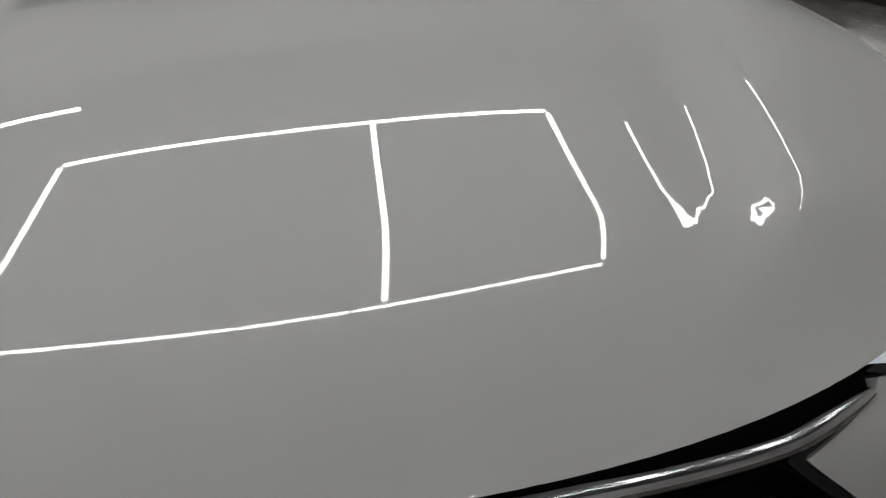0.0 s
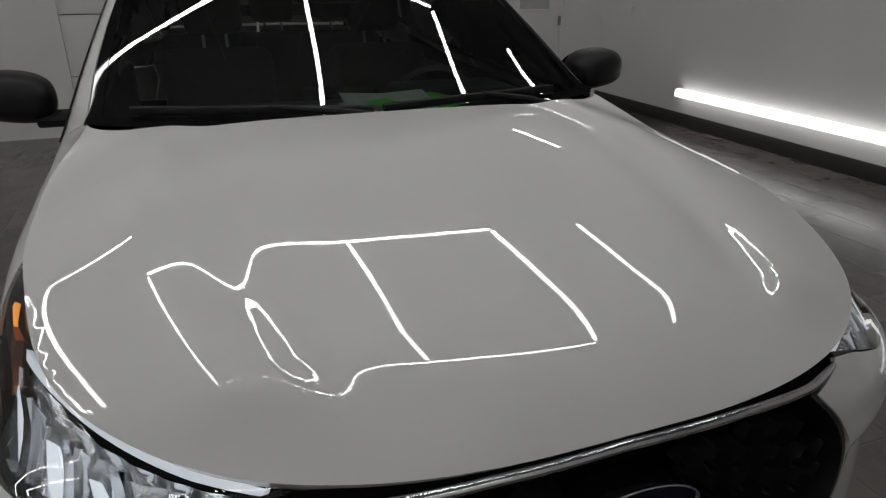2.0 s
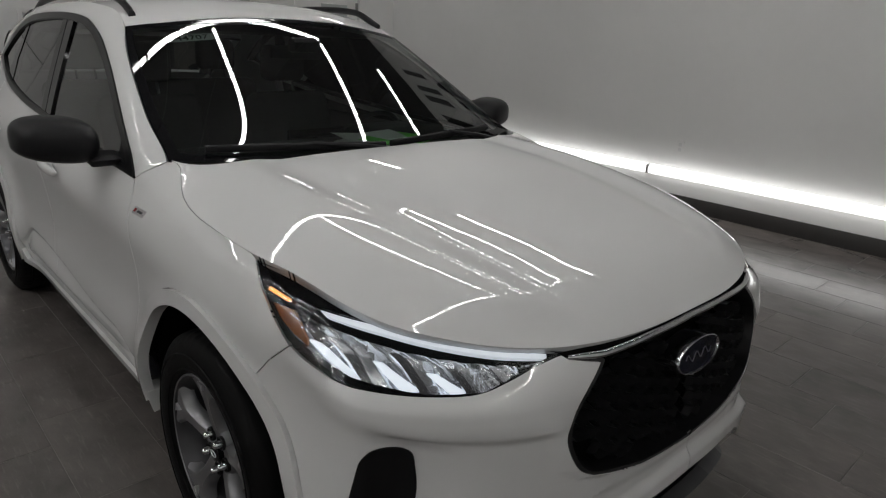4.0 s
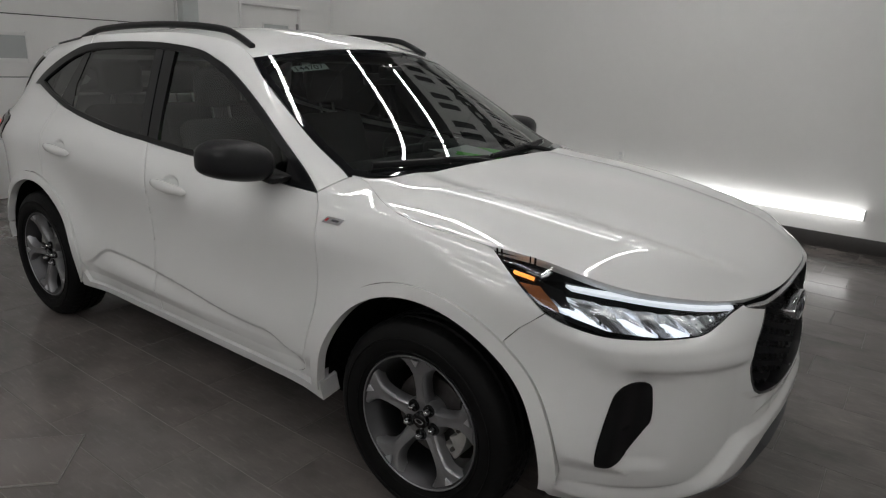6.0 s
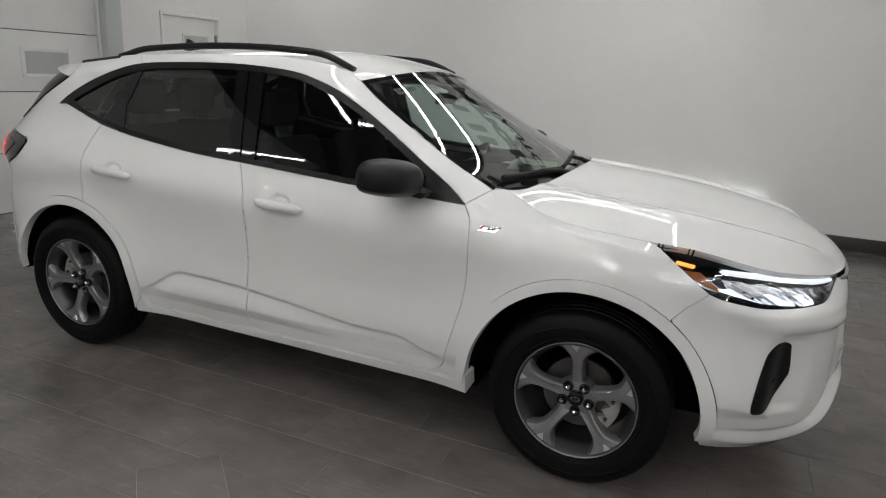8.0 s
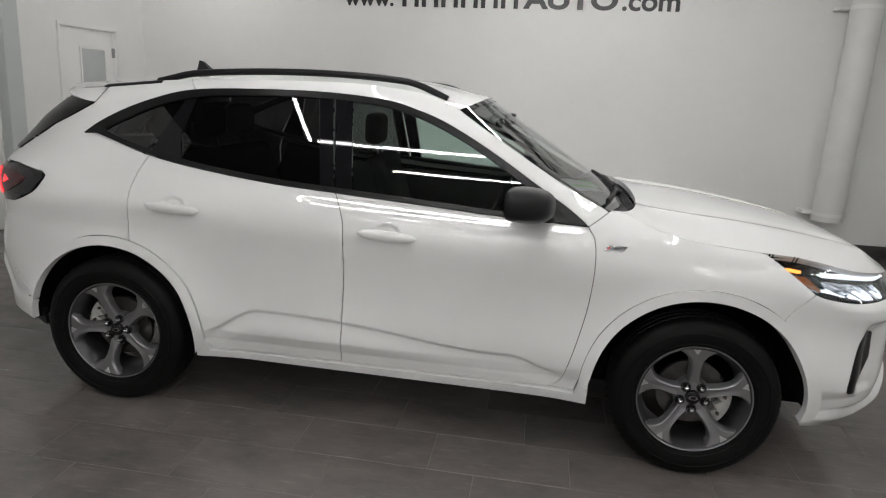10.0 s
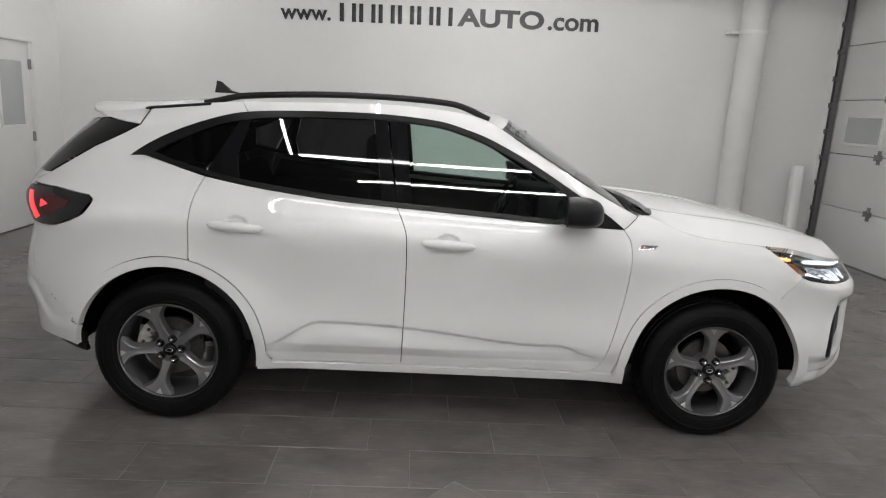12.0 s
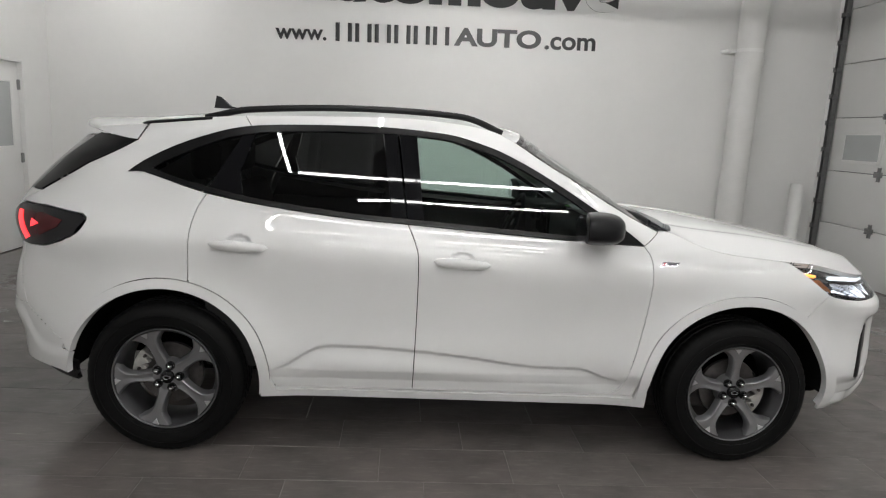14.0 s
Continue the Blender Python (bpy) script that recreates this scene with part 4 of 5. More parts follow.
for yy, zz in grille_cells:
    bm = bmesh.new()
    outer = [skin_point(a, b, -0.046) for a, b in cell(yy, zz, 0.042, 0.0245)]
    mid = [skin_point(a, b, -0.026) for a, b in cell(yy, zz, 0.035, 0.0205)]
    inner = [skin_point(a, b, -0.062) for a, b in cell(yy, zz - 0.002, 0.024, 0.0125)]
    vo, vm, vi = ([bm.verts.new(p) for p in r] for r in (outer, mid, inner))
    for k in range(6):
        n = (k + 1) % 6
        bm.faces.new((vo[k], vo[n], vm[n], vm[k]))
        bm.faces.new((vm[k], vm[n], vi[n], vi[k]))
    part("grille_cell", bm, GRILLE, car, smooth=30)

for s in (False, True):
    ys = np.linspace(0.0, 0.446, 30)
    zs = np.interp(ys, (0, 0.2, 0.36, 0.446), (0.891, 0.888, 0.881, 0.887))
    bar = [skin_point((1 if s else -1) * y, z, 0.0) for y, z in zip(ys, zs)]
    part("chrome_strip", sweep(bar, [0.0085] * 26 + [0.008, 0.007, 0.006, 0.004], 12, 0.95), CHROME, car, "bright chrome grille strip")
    gapfill = sy([(0.0, 0.905), (0.25, 0.902), (0.45, 0.898), (0.45, 0.884), (0.36, 0.876), (0.2, 0.885), (0.0, 0.888)])
    panel("hood_seal", gapfill, side, DARK, car, off=-0.006, thick=0.02, gap=0, flip=s)
    # lower intake and skid plate
    low = sy([(0.0, 0.475), (0.2, 0.47), (0.32, 0.455), (0.38, 0.425), (0.44, 0.362), (0.51, 0.300), (0.62, 0.272), (0.60, 0.245), (0.5, 0.25), (0.3, 0.27), (0.0, 0.28)])
    panel("lower_intake", low, side, DARK, car, off=-0.04, thick=0.0, gap=0, flip=s)
    skid = sy([(0.0, 0.345), (0.2, 0.340), (0.36, 0.315), (0.48, 0.280), (0.60, 0.250), (0.60, 0.215), (0.3, 0.205), (0.0, 0.20)])
    panel("skid_plate", skid, side, PAINT_GREY, car, off=0.012, thick=0.04, gap=0, flip=s, label="grey lower bumper plate")

edge_pts = thicken(back, 0.012)
stop_at = min(range(len(edge_pts)), key=lambda i: math.dist(edge_pts[i], grille_edge[0]))
for s in (False, True):
    ribbon("grille_frame", edge_pts[:stop_at + 1], inset(edge_pts, 0.007)[:stop_at + 1], side, GRILLE, car, off=-0.002, thick=0.07, flip=s, n=80)

badge = bmesh.new()
oval = lambda r, s: [skin_point(0.110 * r * math.cos(2 * math.pi * k / 48), 0.790 + 0.046 * r * math.sin(2 * math.pi * k / 48), s) for k in range(48)]
rings = [[badge.verts.new(p) for p in oval(r, s)] for r, s in ((1.0, -0.05), (1.0, 0.004), (0.985, 0.009), (0.95, 0.010), (0.93, 0.007), (0.925, 0.004))]
for a, b in zip(rings, rings[1:]):
    for k in range(48):
        badge.faces.new((a[k], a[(k + 1) % 48], b[(k + 1) % 48], b[k]))
badge_ob = part("badge", badge, CHROME, car, "oval chrome-rimmed dark badge")
bm = bmesh.new()
bm.faces.new([bm.verts.new(p) for p in oval(0.93, 0.0045)])
part("badge_field", bm, NAVY, badge_ob, "dark blue field", smooth=0)
wave = [skin_point(-0.066 + 0.132 * t, 0.790 + 0.010 * math.sin(t * 19), 0.0060) for t in np.linspace(0, 1, 60)]
part("badge_mark", sweep(wave, 0.0014, 6), ALLOY, badge_ob, "thin bright wavy line")

# rear bumper, tailgate
Q_END = 1 + X0 - XB + 1
rb = sx([(-1.83, 0.53), (-2.02, 0.66)]) + [(Q_END, 0.66), (Q_END, 0.385)] + sx([(-2.06, 0.385), (-1.94, 0.388), (-1.83, 0.386), (-1.785, 0.376)])
rb += sx(arc(HUB_R, R_OPEN2, 178, 164, 6)) + sx(arc(HUB_R, R_FLARE2, 164, 159, 3))
ridge_z = spline([(-2.3, 0.645), (-2.12, 0.635), (-2.04, 0.605), (-1.99, 0.53), (-1.94, 0.485), (-1.84, 0.478), (-1.74, 0.484)])
both("rear_bumper", rb, side, PAINT, car, thick=0.03, grid=0.012, extra=lambda P: 0.012 * step01(0.030, -0.034, P[:, 2] - ridge_z(P[:, 0])))
# added white sheet just behind the skin, so the corner's gap isn't black
both("bumper_bracket", sx([(-1.97, 0.64), (-1.79, 0.55), (-1.79, 0.42), (-1.93, 0.43)]), side, PAINT, car, off=-0.007, thick=0.01, gap=0)
rv = [(Q_END, 0.42)] + sx([(-2.06, 0.42), (-1.98, 0.42), (-1.80, 0.40), (-1.80, 0.30)]) + [(Q_END, 0.30)]
both("rear_valance", rv, side, BLACK_MATT, car, off=-0.05, thick=0.02, gap=0)
tg = sx([(-2.02, 0.66), (-2.06, 0.85), (-2.04, 0.945), (-2.08, 1.125), (-1.975, 1.182)]) + [(Q_END, 1.182), (Q_END, 0.66)]
both("tailgate", tg, side, PAINT, car)
rg = sx(glass_tail[::-1]) + [(Q_END - 0.45, 1.44), (Q_END, 1.44), (Q_END, 1.182)]
both("rear_window", rg, side, GLASS_DARK, car, off=0.002, thick=0.0)
both("rear_pillar_trim", sx(glass_tail) + sx([(-2.05, 1.18), (-1.87, 1.36), (-1.735, 1.455)]), side, TRIM, car, off=0.006, thick=0.03)

# hood
edge = []
for i in range(49):
    a = math.pi / 2 * float(np.interp(i / 48, _q, _f))
    x = X0 + (NOSE - X0) * max(0, math.cos(a)) ** (2 / MF)
    edge.append((x, float(hood_half(np.array([x]))[0]) if i else 0.0))
edge += [(x, float(hood_half(np.array([x]))[0])) for x in (1.2, 1.15, 1.1, 1.05, 1.0, 0.96)]
cowl = curve([(0.925, 0.770), (0.99, 0.735), (1.045, 0.62), (1.075, 0.40), (1.085, 0.18), (1.088, 0.0)], 5)[:-1]
right = edge[1:] + cowl
outline = [(x, -y) for x, y in edge[:1] + right] + [(1.088, 0.0)] + [(x, y) for x, y in right[::-1]]
panel("hood", outline, hood_surf, PAINT, car, grid=0.014, thick=0.025, gap=0.0022)

# roof, rear spoiler, aerial
xs = list(np.linspace(0.232, -1.5, 40))
out = [(x, -float(roof_half(np.array([x]))[0])) for x in xs] + [(x, float(roof_half(np.array([x]))[0])) for x in xs[::-1]]
out += [(0.323 - 0.08 * abs(a) ** 2.1, 0.63 * a) for a in (0.93, 0.8, 0.65, 0.5, 0.2, -0.2, -0.5, -0.65, -0.8, -0.93)]
panel("roof", out, roof_surf, PAINT, car, grid=0.04, thick=0.03, gap=0.002)
def spoiler():
    """A wing that carries the roof on over the rear window and closes flush with the sides."""
    bm = bmesh.new()
    rows = []
    for v in np.linspace(-1, 1, 49):
        tip = -1.985 + 0.25 * abs(v) ** 3
        zt = float(roof_surf(np.array([tip]), np.array([0.62 * v]))[0][2]) + 0.012
        top = []
        for t in np.linspace(0, 1, 10):
            x = -1.503 + (tip + 1.503) * t
            zr = float(roof_surf(np.array([x]), np.array([0.62 * v]))[0][2])
            top.append((x, zr + 0.012 * t * t - 0.004 * t ** 8))
        nose = [(tip - 0.004, zt - 0.010), (tip, zt - 0.018)]
        low = []
        for t in np.linspace(0, 1, 9)[1:]:
            x = tip + (-1.528 - tip) * t
            low.append((x, zt - 0.018 - (zt - 0.018 - 1.436) * t ** 0.75))
        sec = top + nose + low
        ring = []
        for x, z in sec:
            w = float(half_width(np.array([x]), np.array([min(z, 1.56)]))[0])
            ring.append(bm.verts.new((x, v * w, z)))
        rows.append(ring)
    n = len(rows[0])
    for p, q in zip(rows, rows[1:]):
        for k in range(n - 1):
            bm.faces.new((p[k], p[k + 1], q[k + 1], q[k]))
    bm.faces.new(rows[0])
    bm.faces.new(rows[-1][::-1])
    part("rear_spoiler", bm, PAINT, car, "white roof spoiler over the rear window", smooth=35)


spoiler()
fin = bmesh.new()
pr = [(-1.20, 0.0), (-1.28, 0.014), (-1.335, 0.062), (-1.36, 0.068), (-1.365, 0.0)]
base = 1.652
a = [fin.verts.new((x, -0.004 - 0.028 * (1 - z / 0.07) * (1 if 0 < k else 0.2), base + z - 0.045)) for k, (x, z) in enumerate(pr)]
b2 = [fin.verts.new((x, 0.004 + 0.028 * (1 - z / 0.07) * (1 if 0 < k else 0.2), base + z - 0.045)) for k, (x, z) in enumerate(pr)]
fin.faces.new(a)
fin.faces.new(b2[::-1])
for k in range(5):
    fin.faces.new((a[k], b2[k], b2[(k + 1) % 5], a[(k + 1) % 5]))
part("aerial_fin", fin, BLACK_MATT, car)

for s in (-1, 1):
    pts = []
    for x in np.linspace(0.17, -1.24, 40):
        w = float(roof_half(np.array([x]))[0]) - 0.040
        z = float(roof_surf(np.array([x]), np.array([w]))[0][2])
        up = 0.026 * float(step01(0, 0.22, 0.19 - x) * step01(-0.03, 0.20, x + 1.24)) + 0.006
        pts.append((x, s * w, z + up))
    part("roof_rail", sweep(pts, 0.0135, 12, 1.15), SATIN, car, "satin black roof rail")
    ditch = []
    for x in np.linspace(-1.20, -1.53, 14):
        w = float(roof_half(np.array([x]))[0]) - 0.022
        ditch.append((x, s * w, float(roof_surf(np.array([x]), np.array([w]))[0][2]) + 0.002))
    part("roof_moulding", sweep(ditch, [0.022] * 13 + [0.010], 10, 0.5), SATIN, car, "satin black roof moulding")

# windscreen, cowl and wipers
sh = [(a, 0.0) for a in np.linspace(-1, 1, 21)] + [(a, 1.0) for a in np.linspace(1, -1, 21)]
panel("windshield", sh, shield, GLASS_WS, car, grid=0.08, thick=0.0, gap=0)
band = [(-1, 0), (1, 0), (1, 0.075), (0.9, 0.045), (0.5, 0.03), (0, 0.03), (-0.5, 0.03), (-0.9, 0.045), (-1, 0.075)]
panel("windshield_frit", band, shield, BLACK_GLOSS, car, grid=0.08, off=0.002, thick=0.0, gap=0)
for s in (-1, 1):
    st = [(s * 1.0, 0.05), (s * 1.0, 1.0), (s * 0.965, 1.0), (s * 0.955, 0.05)]
    panel("windshield_edge", st, shield, BLACK_GLOSS, car, grid=0.08, off=0.002, thick=0.0, gap=0)
panel("windshield_header", [(-0.965, 0.965), (0.965, 0.965), (0.965, 1.0), (-0.965, 1.0)], shield, BLACK_GLOSS, car, grid=0.08, off=0.002, thick=0.0, gap=0)
cw = [(1.09, 0.0), (1.088, 0.18), (1.08, 0.40), (1.052, 0.62), (0.995, 0.735), (0.93, 0.765), (0.90, 0.74), (0.96, 0.66), (0.99, 0.45), (1.0, 0.0)]
cw = cw + [(x, -y) for x, y in cw[1:-1][::-1]]
cowl = part("cowl_panel", prism(cw, 1.072, 1.092, axis="z"), BLACK_MATT, car, "matt black cowl panel")
for i in range(-16, 17):
    part("vent_rib", box((1.035, i * 0.038 - 0.008, 1.092), (1.078, i * 0.038 + 0.008, 1.098)), BLACK_MATT, cowl)


def wiper(y0, y1, b0, b1, piv):
    pts = []
    for i in range(12):
        t = i / 11
        p = shield(np.array([y0 + (y1 - y0) * t]), np.array([b0 + (b1 - b0) * t + 0.012 * math.sin(math.pi * t)]))[0]
        pts.append(Vector(p) + Vector((0.008, 0, 0.014)))
    w = part("wiper", sweep(pts, 0.009, 8, 1.5), BLACK_MATT, car)
    m = pts[6] + Vector((0, 0, 0.009))
    part("wiper_arm", sweep([piv, (Vector(piv) + m) / 2 + Vector((0.0, 0, 0.008)), m, pts[8]], [0.016, 0.012, 0.008, 0.006], 8), BLACK_MATT, w)
    part("wiper_pivot", lathe([(-0.02, 0.02), (0.012, 0.02), (0.018, 0.012), (0.018, 0.0)], 16, "z"), BLACK_MATT, w).location = piv


wiper(-0.86, -0.02, 0.060, 0.040, (1.060, 0.10, 1.095))
wiper(0.02, 0.80, 0.045, 0.055, (1.035, 0.62, 1.095))

# side glass: black surround, panes, pillars
for s in (False, True):
    # dark surround as strips: the top, the belt and the pillars
    top_in = [(-1.44, 1.312), (-1.40, 1.338), (-1.33, 1.372), (-1.22, 1.424), (-1.10, 1.466), (-0.97, 1.492), (-0.86, 1.504), (-0.605, 1.516), (-0.35, 1.518), (-0.09, 1.50),
              (0.06, 1.462), (0.17, 1.422), (0.30, 1.360), (0.44, 1.282), (0.58, 1.197), (0.70, 1.125), (0.745, 1.085)]
    low_in = [(-1.44, 1.312), (-1.31, 1.270), (-1.155, 1.236), (-0.95, 1.199), (-0.58, 1.158), (-0.27, 1.138), (0.185, 1.112), (0.50, 1.094), (0.745, 1.085)]
    ribbon("window_trim", sx(curve(dlo_top)), sx(curve(top_in)), side, TRIM, car, off=0.006, thick=0.02, flip=s)
    ribbon("window_trim", sx([(-1.549, 1.292)] + curve(belt)), sx(curve(low_in)), side, TRIM, car, off=0.007, thick=0.02, flip=s)
    f = [p for p in curve(top_in) if p[0] > -0.245]
    fl2 = [p for p in curve(low_in) if p[0] > -0.195]
    fdoor = doors_f[1 if s else 0]
    rdoor = doors_r[1 if s else 0]
    panel("door_window", sx([(-0.245, 1.512)] + f + fl2[::-1] + [(-0.195, 1.132)]), side, GLASS, fdoor, off=-0.006, thick=0.0, gap=0, flip=s, label="clear green-tinted window")
    panel("mirror_sail", sx([(0.70, 1.125), (0.838, 1.063), (0.70, 1.072), (0.66, 1.085), (0.655, 1.152)]), side, BLACK_MATT, fdoor, off=0.004, thick=0.02, gap=0, flip=s)
    panel("pillar_cover", sx([(-0.331, 1.530), (-0.245, 1.525), (-0.195, 1.125), (-0.270, 1.122)]), side, BLACK_GLOSS, fdoor, off=0.002, thick=0.02, gap=0.002, flip=s)
    panel("pillar_cover", sx([(-0.405, 1.532), (-0.337, 1.532), (-0.276, 1.122), (-0.345, 1.128)]), side, BLACK_GLOSS, rdoor, off=0.002, thick=0.02, gap=0.002, flip=s)
    r = [p for p in curve(top_in) if -0.985 < p[0] < -0.405]
    rl2 = [p for p in curve(low_in) if -1.02 < p[0] < -0.345]
    panel("door_window", sx([(-0.985, 1.496)] + r + [(-0.405, 1.518)] + [(-0.345, 1.143)] + rl2[::-1] + [(-1.022, 1.213), (-1.045, 1.32), (-1.030, 1.35)]), side, GLASS_DARK, rdoor, off=-0.004, thick=0.0, gap=0, flip=s, label="dark privacy-tinted window")
    panel("pillar_cover", sx([(-1.03, 1.512), (-0.985, 1.513), (-1.030, 1.35), (-1.045, 1.32), (-1.022, 1.20), (-1.188, 1.230)]), side, BLACK_GLOSS, rdoor, off=-0.001, thick=0.02, gap=0.001, flip=s)
    qt = [p for p in curve(top_in) if p[0] < -1.04]
    ql = [p for p in curve(low_in) if p[0] < -1.2]
    panel("quarter_window", sx(qt + [(-1.036, 1.490), (-1.196, 1.236)] + ql[::-1][:-1]), side, GLASS_DARK, car, off=-0.004, thick=0.0, gap=0.001, flip=s, label="dark privacy-tinted window")

# inner shell that closes the gaps, wheel housings, underbody
for s in (False, True):
    ins = sx(curve([(-1.15, 1.19), (-0.585, 1.116), (-0.275, 1.097), (0.185, 1.071), (0.82, 1.045)])) + sx([(0.95, 1.03), (1.30, 0.97), (1.55, 0.96), (1.70, 0.87)]) \
        + sx(arc(HUB_F, R_FLARE, 60, 178, 24)) + sx([(0.84, 0.30), (-0.85, 0.30)]) + sx(arc(HUB_R, R_FLARE2, 2, 88, 24))
    panel("inner_shell", ins, side, DARK, car, off=-0.030, thick=0.0, gap=0, flip=s)
for hx in (HUB_F, HUB_R):
    for s in (-1, 1):
        prof = [(s * 0.86, 0.455), (s * 0.60, 0.455), (s * 0.55, 0.43), (s * 0.52, 0.20), (s * 0.52, 0.02)]
        w = lathe(prof, 48)
        bmesh.ops.translate(w, verts=w.verts, vec=(hx, 0, HUB_Z))
        bmesh.ops.delete(w, geom=[v for v in w.verts if v.co.z < 0.33], context="VERTS")
        part("wheel_housing", w, DARK, car)
part("underbody", box((-0.95, -0.74, 0.22), (0.9, 0.74, 0.32), 0.03), DARK, car)
part("engine_bay_floor", box((0.9, -0.52, 0.22), (2.05, 0.52, 0.80), 0.05), DARK, car)
part("boot_floor", box((-1.9, -0.48, 0.42), (-0.95, 0.48, 0.72), 0.04), DARK, car)
part("radiator_mount", box((1.95, -0.42, 0.30), (2.10, 0.42, 0.84), 0.02), DARK, car)

# ---------------------------------------------------------------- the car: lamps, wheels, mirrors, cabin
def headlamp(s):
    hl = panel("headlight", head_low[::-1] + [(qx(1.79, 0.868), 0.868)] + sx(lamp_rear[::-1][1:]) + head_top[1:], side, DARK, car, off=-0.055, thick=-0.05, gap=0.001, flip=s, grid=0.02,
               label="lit headlamp in a dark housing")
    m = lambda pts: [(qy(y, z), z) if k == "y" else (qx(y, z), z) for k, y, z in pts]
    ring_o = head_low[::-1] + sx(lamp_rear[::-1][1:]) + head_top[1:]
    panel("lens", ring_o, side, LENS, hl, off=0.001, thick=0.0, gap=0.001, flip=s, grid=0.03)
    drl = m([("x", 1.80, 0.949), ("x", 1.91, 0.941), ("y", 0.66, 0.925), ("y", 0.56, 0.911), ("y", 0.48, 0.899), ("y", 0.485, 0.892), ("y", 0.57, 0.900), ("y", 0.66, 0.914), ("x", 1.94, 0.929), ("x", 1.82, 0.940)])
    panel("running_light", drl, side, DRL, hl, off=-0.012, thick=0.02, gap=0, flip=s, grid=0.02, label="lit white running light strip")
    panel("upper_bezel", m([("x", 1.62, 0.995), ("x", 1.78, 0.975), ("x", 1.93, 0.948), ("y", 0.66, 0.934), ("y", 0.48, 0.905), ("y", 0.48, 0.900), ("y", 0.66, 0.928), ("x", 1.91, 0.944), ("x", 1.80, 0.953), ("x", 1.72, 0.955)]),
          side, BLACK_GLOSS, hl, off=-0.014, thick=0.02, gap=0, flip=s, grid=0.02)
    panel("side_bezel", m([("x", 1.60, 0.980), ("x", 1.70, 0.962), ("x", 1.80, 0.935), ("x", 1.84, 0.87), ("x", 1.80, 0.872), ("x", 1.735, 0.895), ("x", 1.655, 0.94)]), side, BLACK_GLOSS, hl, off=-0.030, thick=0.0, gap=0, flip=s, grid=0.02)
    panel("amber_reflector", m([("x", 1.675, 0.937), ("x", 1.735, 0.935), ("x", 1.80, 0.885), ("x", 1.805, 0.872), ("x", 1.76, 0.887), ("x", 1.71, 0.912)]), side, AMBER, hl, off=-0.018, thick=0.02, gap=0, flip=s, grid=0.015, label="amber side reflector")
    panel("turn_light", m([("x", 1.650, 0.967), ("x", 1.712, 0.957), ("x", 1.712, 0.949), ("x", 1.650, 0.959)]), side, AMBER_LIT, hl, off=-0.012, thick=0.015, gap=0, flip=s, grid=0.02, label="lit amber marker strip")
    # reflector bowls with slanting dividers
    panel("lamp_backing", m([("x", 1.80, 0.925), ("y", 0.70, 0.905), ("y", 0.58, 0.892), ("y", 0.50, 0.885), ("y", 0.54, 0.862), ("y", 0.62, 0.842), ("y", 0.72, 0.840), ("x", 1.83, 0.868)]),
          side, REFLECTOR, hl, off=-0.040, thick=0.0, gap=0, flip=s, grid=0.01, extra=lambda P: 0.005 * np.sin(P[:, 1] * 150 + P[:, 2] * 90))
    stops = [0.845, 0.775, 0.705, 0.635, 0.56]
    for k in range(4):
        y0, y1 = stops[k], stops[k + 1]
        zb0, zb1 = 0.846 if k else 0.862, 0.842
        sl = -0.030
        bowl = m([("y", y0 - sl, 0.903 - 0.010 * k + 0.012), ("y", y1 - sl + 0.008, 0.893 - 0.007 * k + 0.012), ("y", y1 + 0.006, 0.842 + 0.004 * (k == 3)), ("y", y0 - 0.004, zb0)])
        panel("reflector_bowl", bowl, side, REFLECTOR, hl, off=-0.022, thick=0.0, gap=0.001, flip=s, grid=0.008,
              extra=lambda P, a=y0, b=y1: -0.030 * np.clip(np.sin(np.pi * np.clip((np.abs(P[:, 1]) - b) / (a - b), 0, 1)), 0, 1))
        if k < 3:
            c = y1 + 0.50 * (y0 - y1)
            beam = m([("y", c - sl + 0.006, 0.886 - 0.006 * k), ("y", c - sl - 0.008, 0.886 - 0.006 * k), ("y", y1 + 0.008, 0.849), ("y", y1 + 0.036, 0.847)])
            panel("led_module", beam, side, BEAM, hl, off=-0.028, thick=0.006, gap=0, flip=s, grid=0.008, label="lit white lamp module",
                  extra=lambda P: 0.006 * np.sin((P[:, 2] - 0.84) * 60))
        div = m([("y", y1 - sl + 0.012, 0.905 - 0.007 * k), ("y", y1 - sl - 0.004, 0.905 - 0.007 * k), ("y", y1 - 0.006, 0.842), ("y", y1 + 0.008, 0.842)])
        panel("divider", div, side, CHROME, hl, off=-0.014, thick=0.02, gap=0, flip=s, grid=0.02)
    tip = m([("y", 0.545, 0.886), ("y", 0.475, 0.890), ("y", 0.51, 0.873), ("y", 0.56, 0.850)])
    panel("inner_reflector", tip, side, REFLECTOR, hl, off=-0.02, thick=0.0, gap=0, flip=s, grid=0.008, extra=lambda P: 0.006 * np.sin(P[:, 2] * 700))
    rim = m([("x", 1.80, 0.862), ("y", 0.80, 0.838), ("y", 0.71, 0.830), ("y", 0.62, 0.834), ("y", 0.53, 0.870), ("y", 0.46, 0.894), ("y", 0.46, 0.899), ("y", 0.53, 0.880), ("y", 0.62, 0.845), ("y", 0.71, 0.841), ("y", 0.80, 0.849), ("x", 1.80, 0.874)])
    panel("lower_bezel", rim, side, BLACK_GLOSS, hl, off=-0.003, thick=0.02, gap=0, flip=s, grid=0.02)


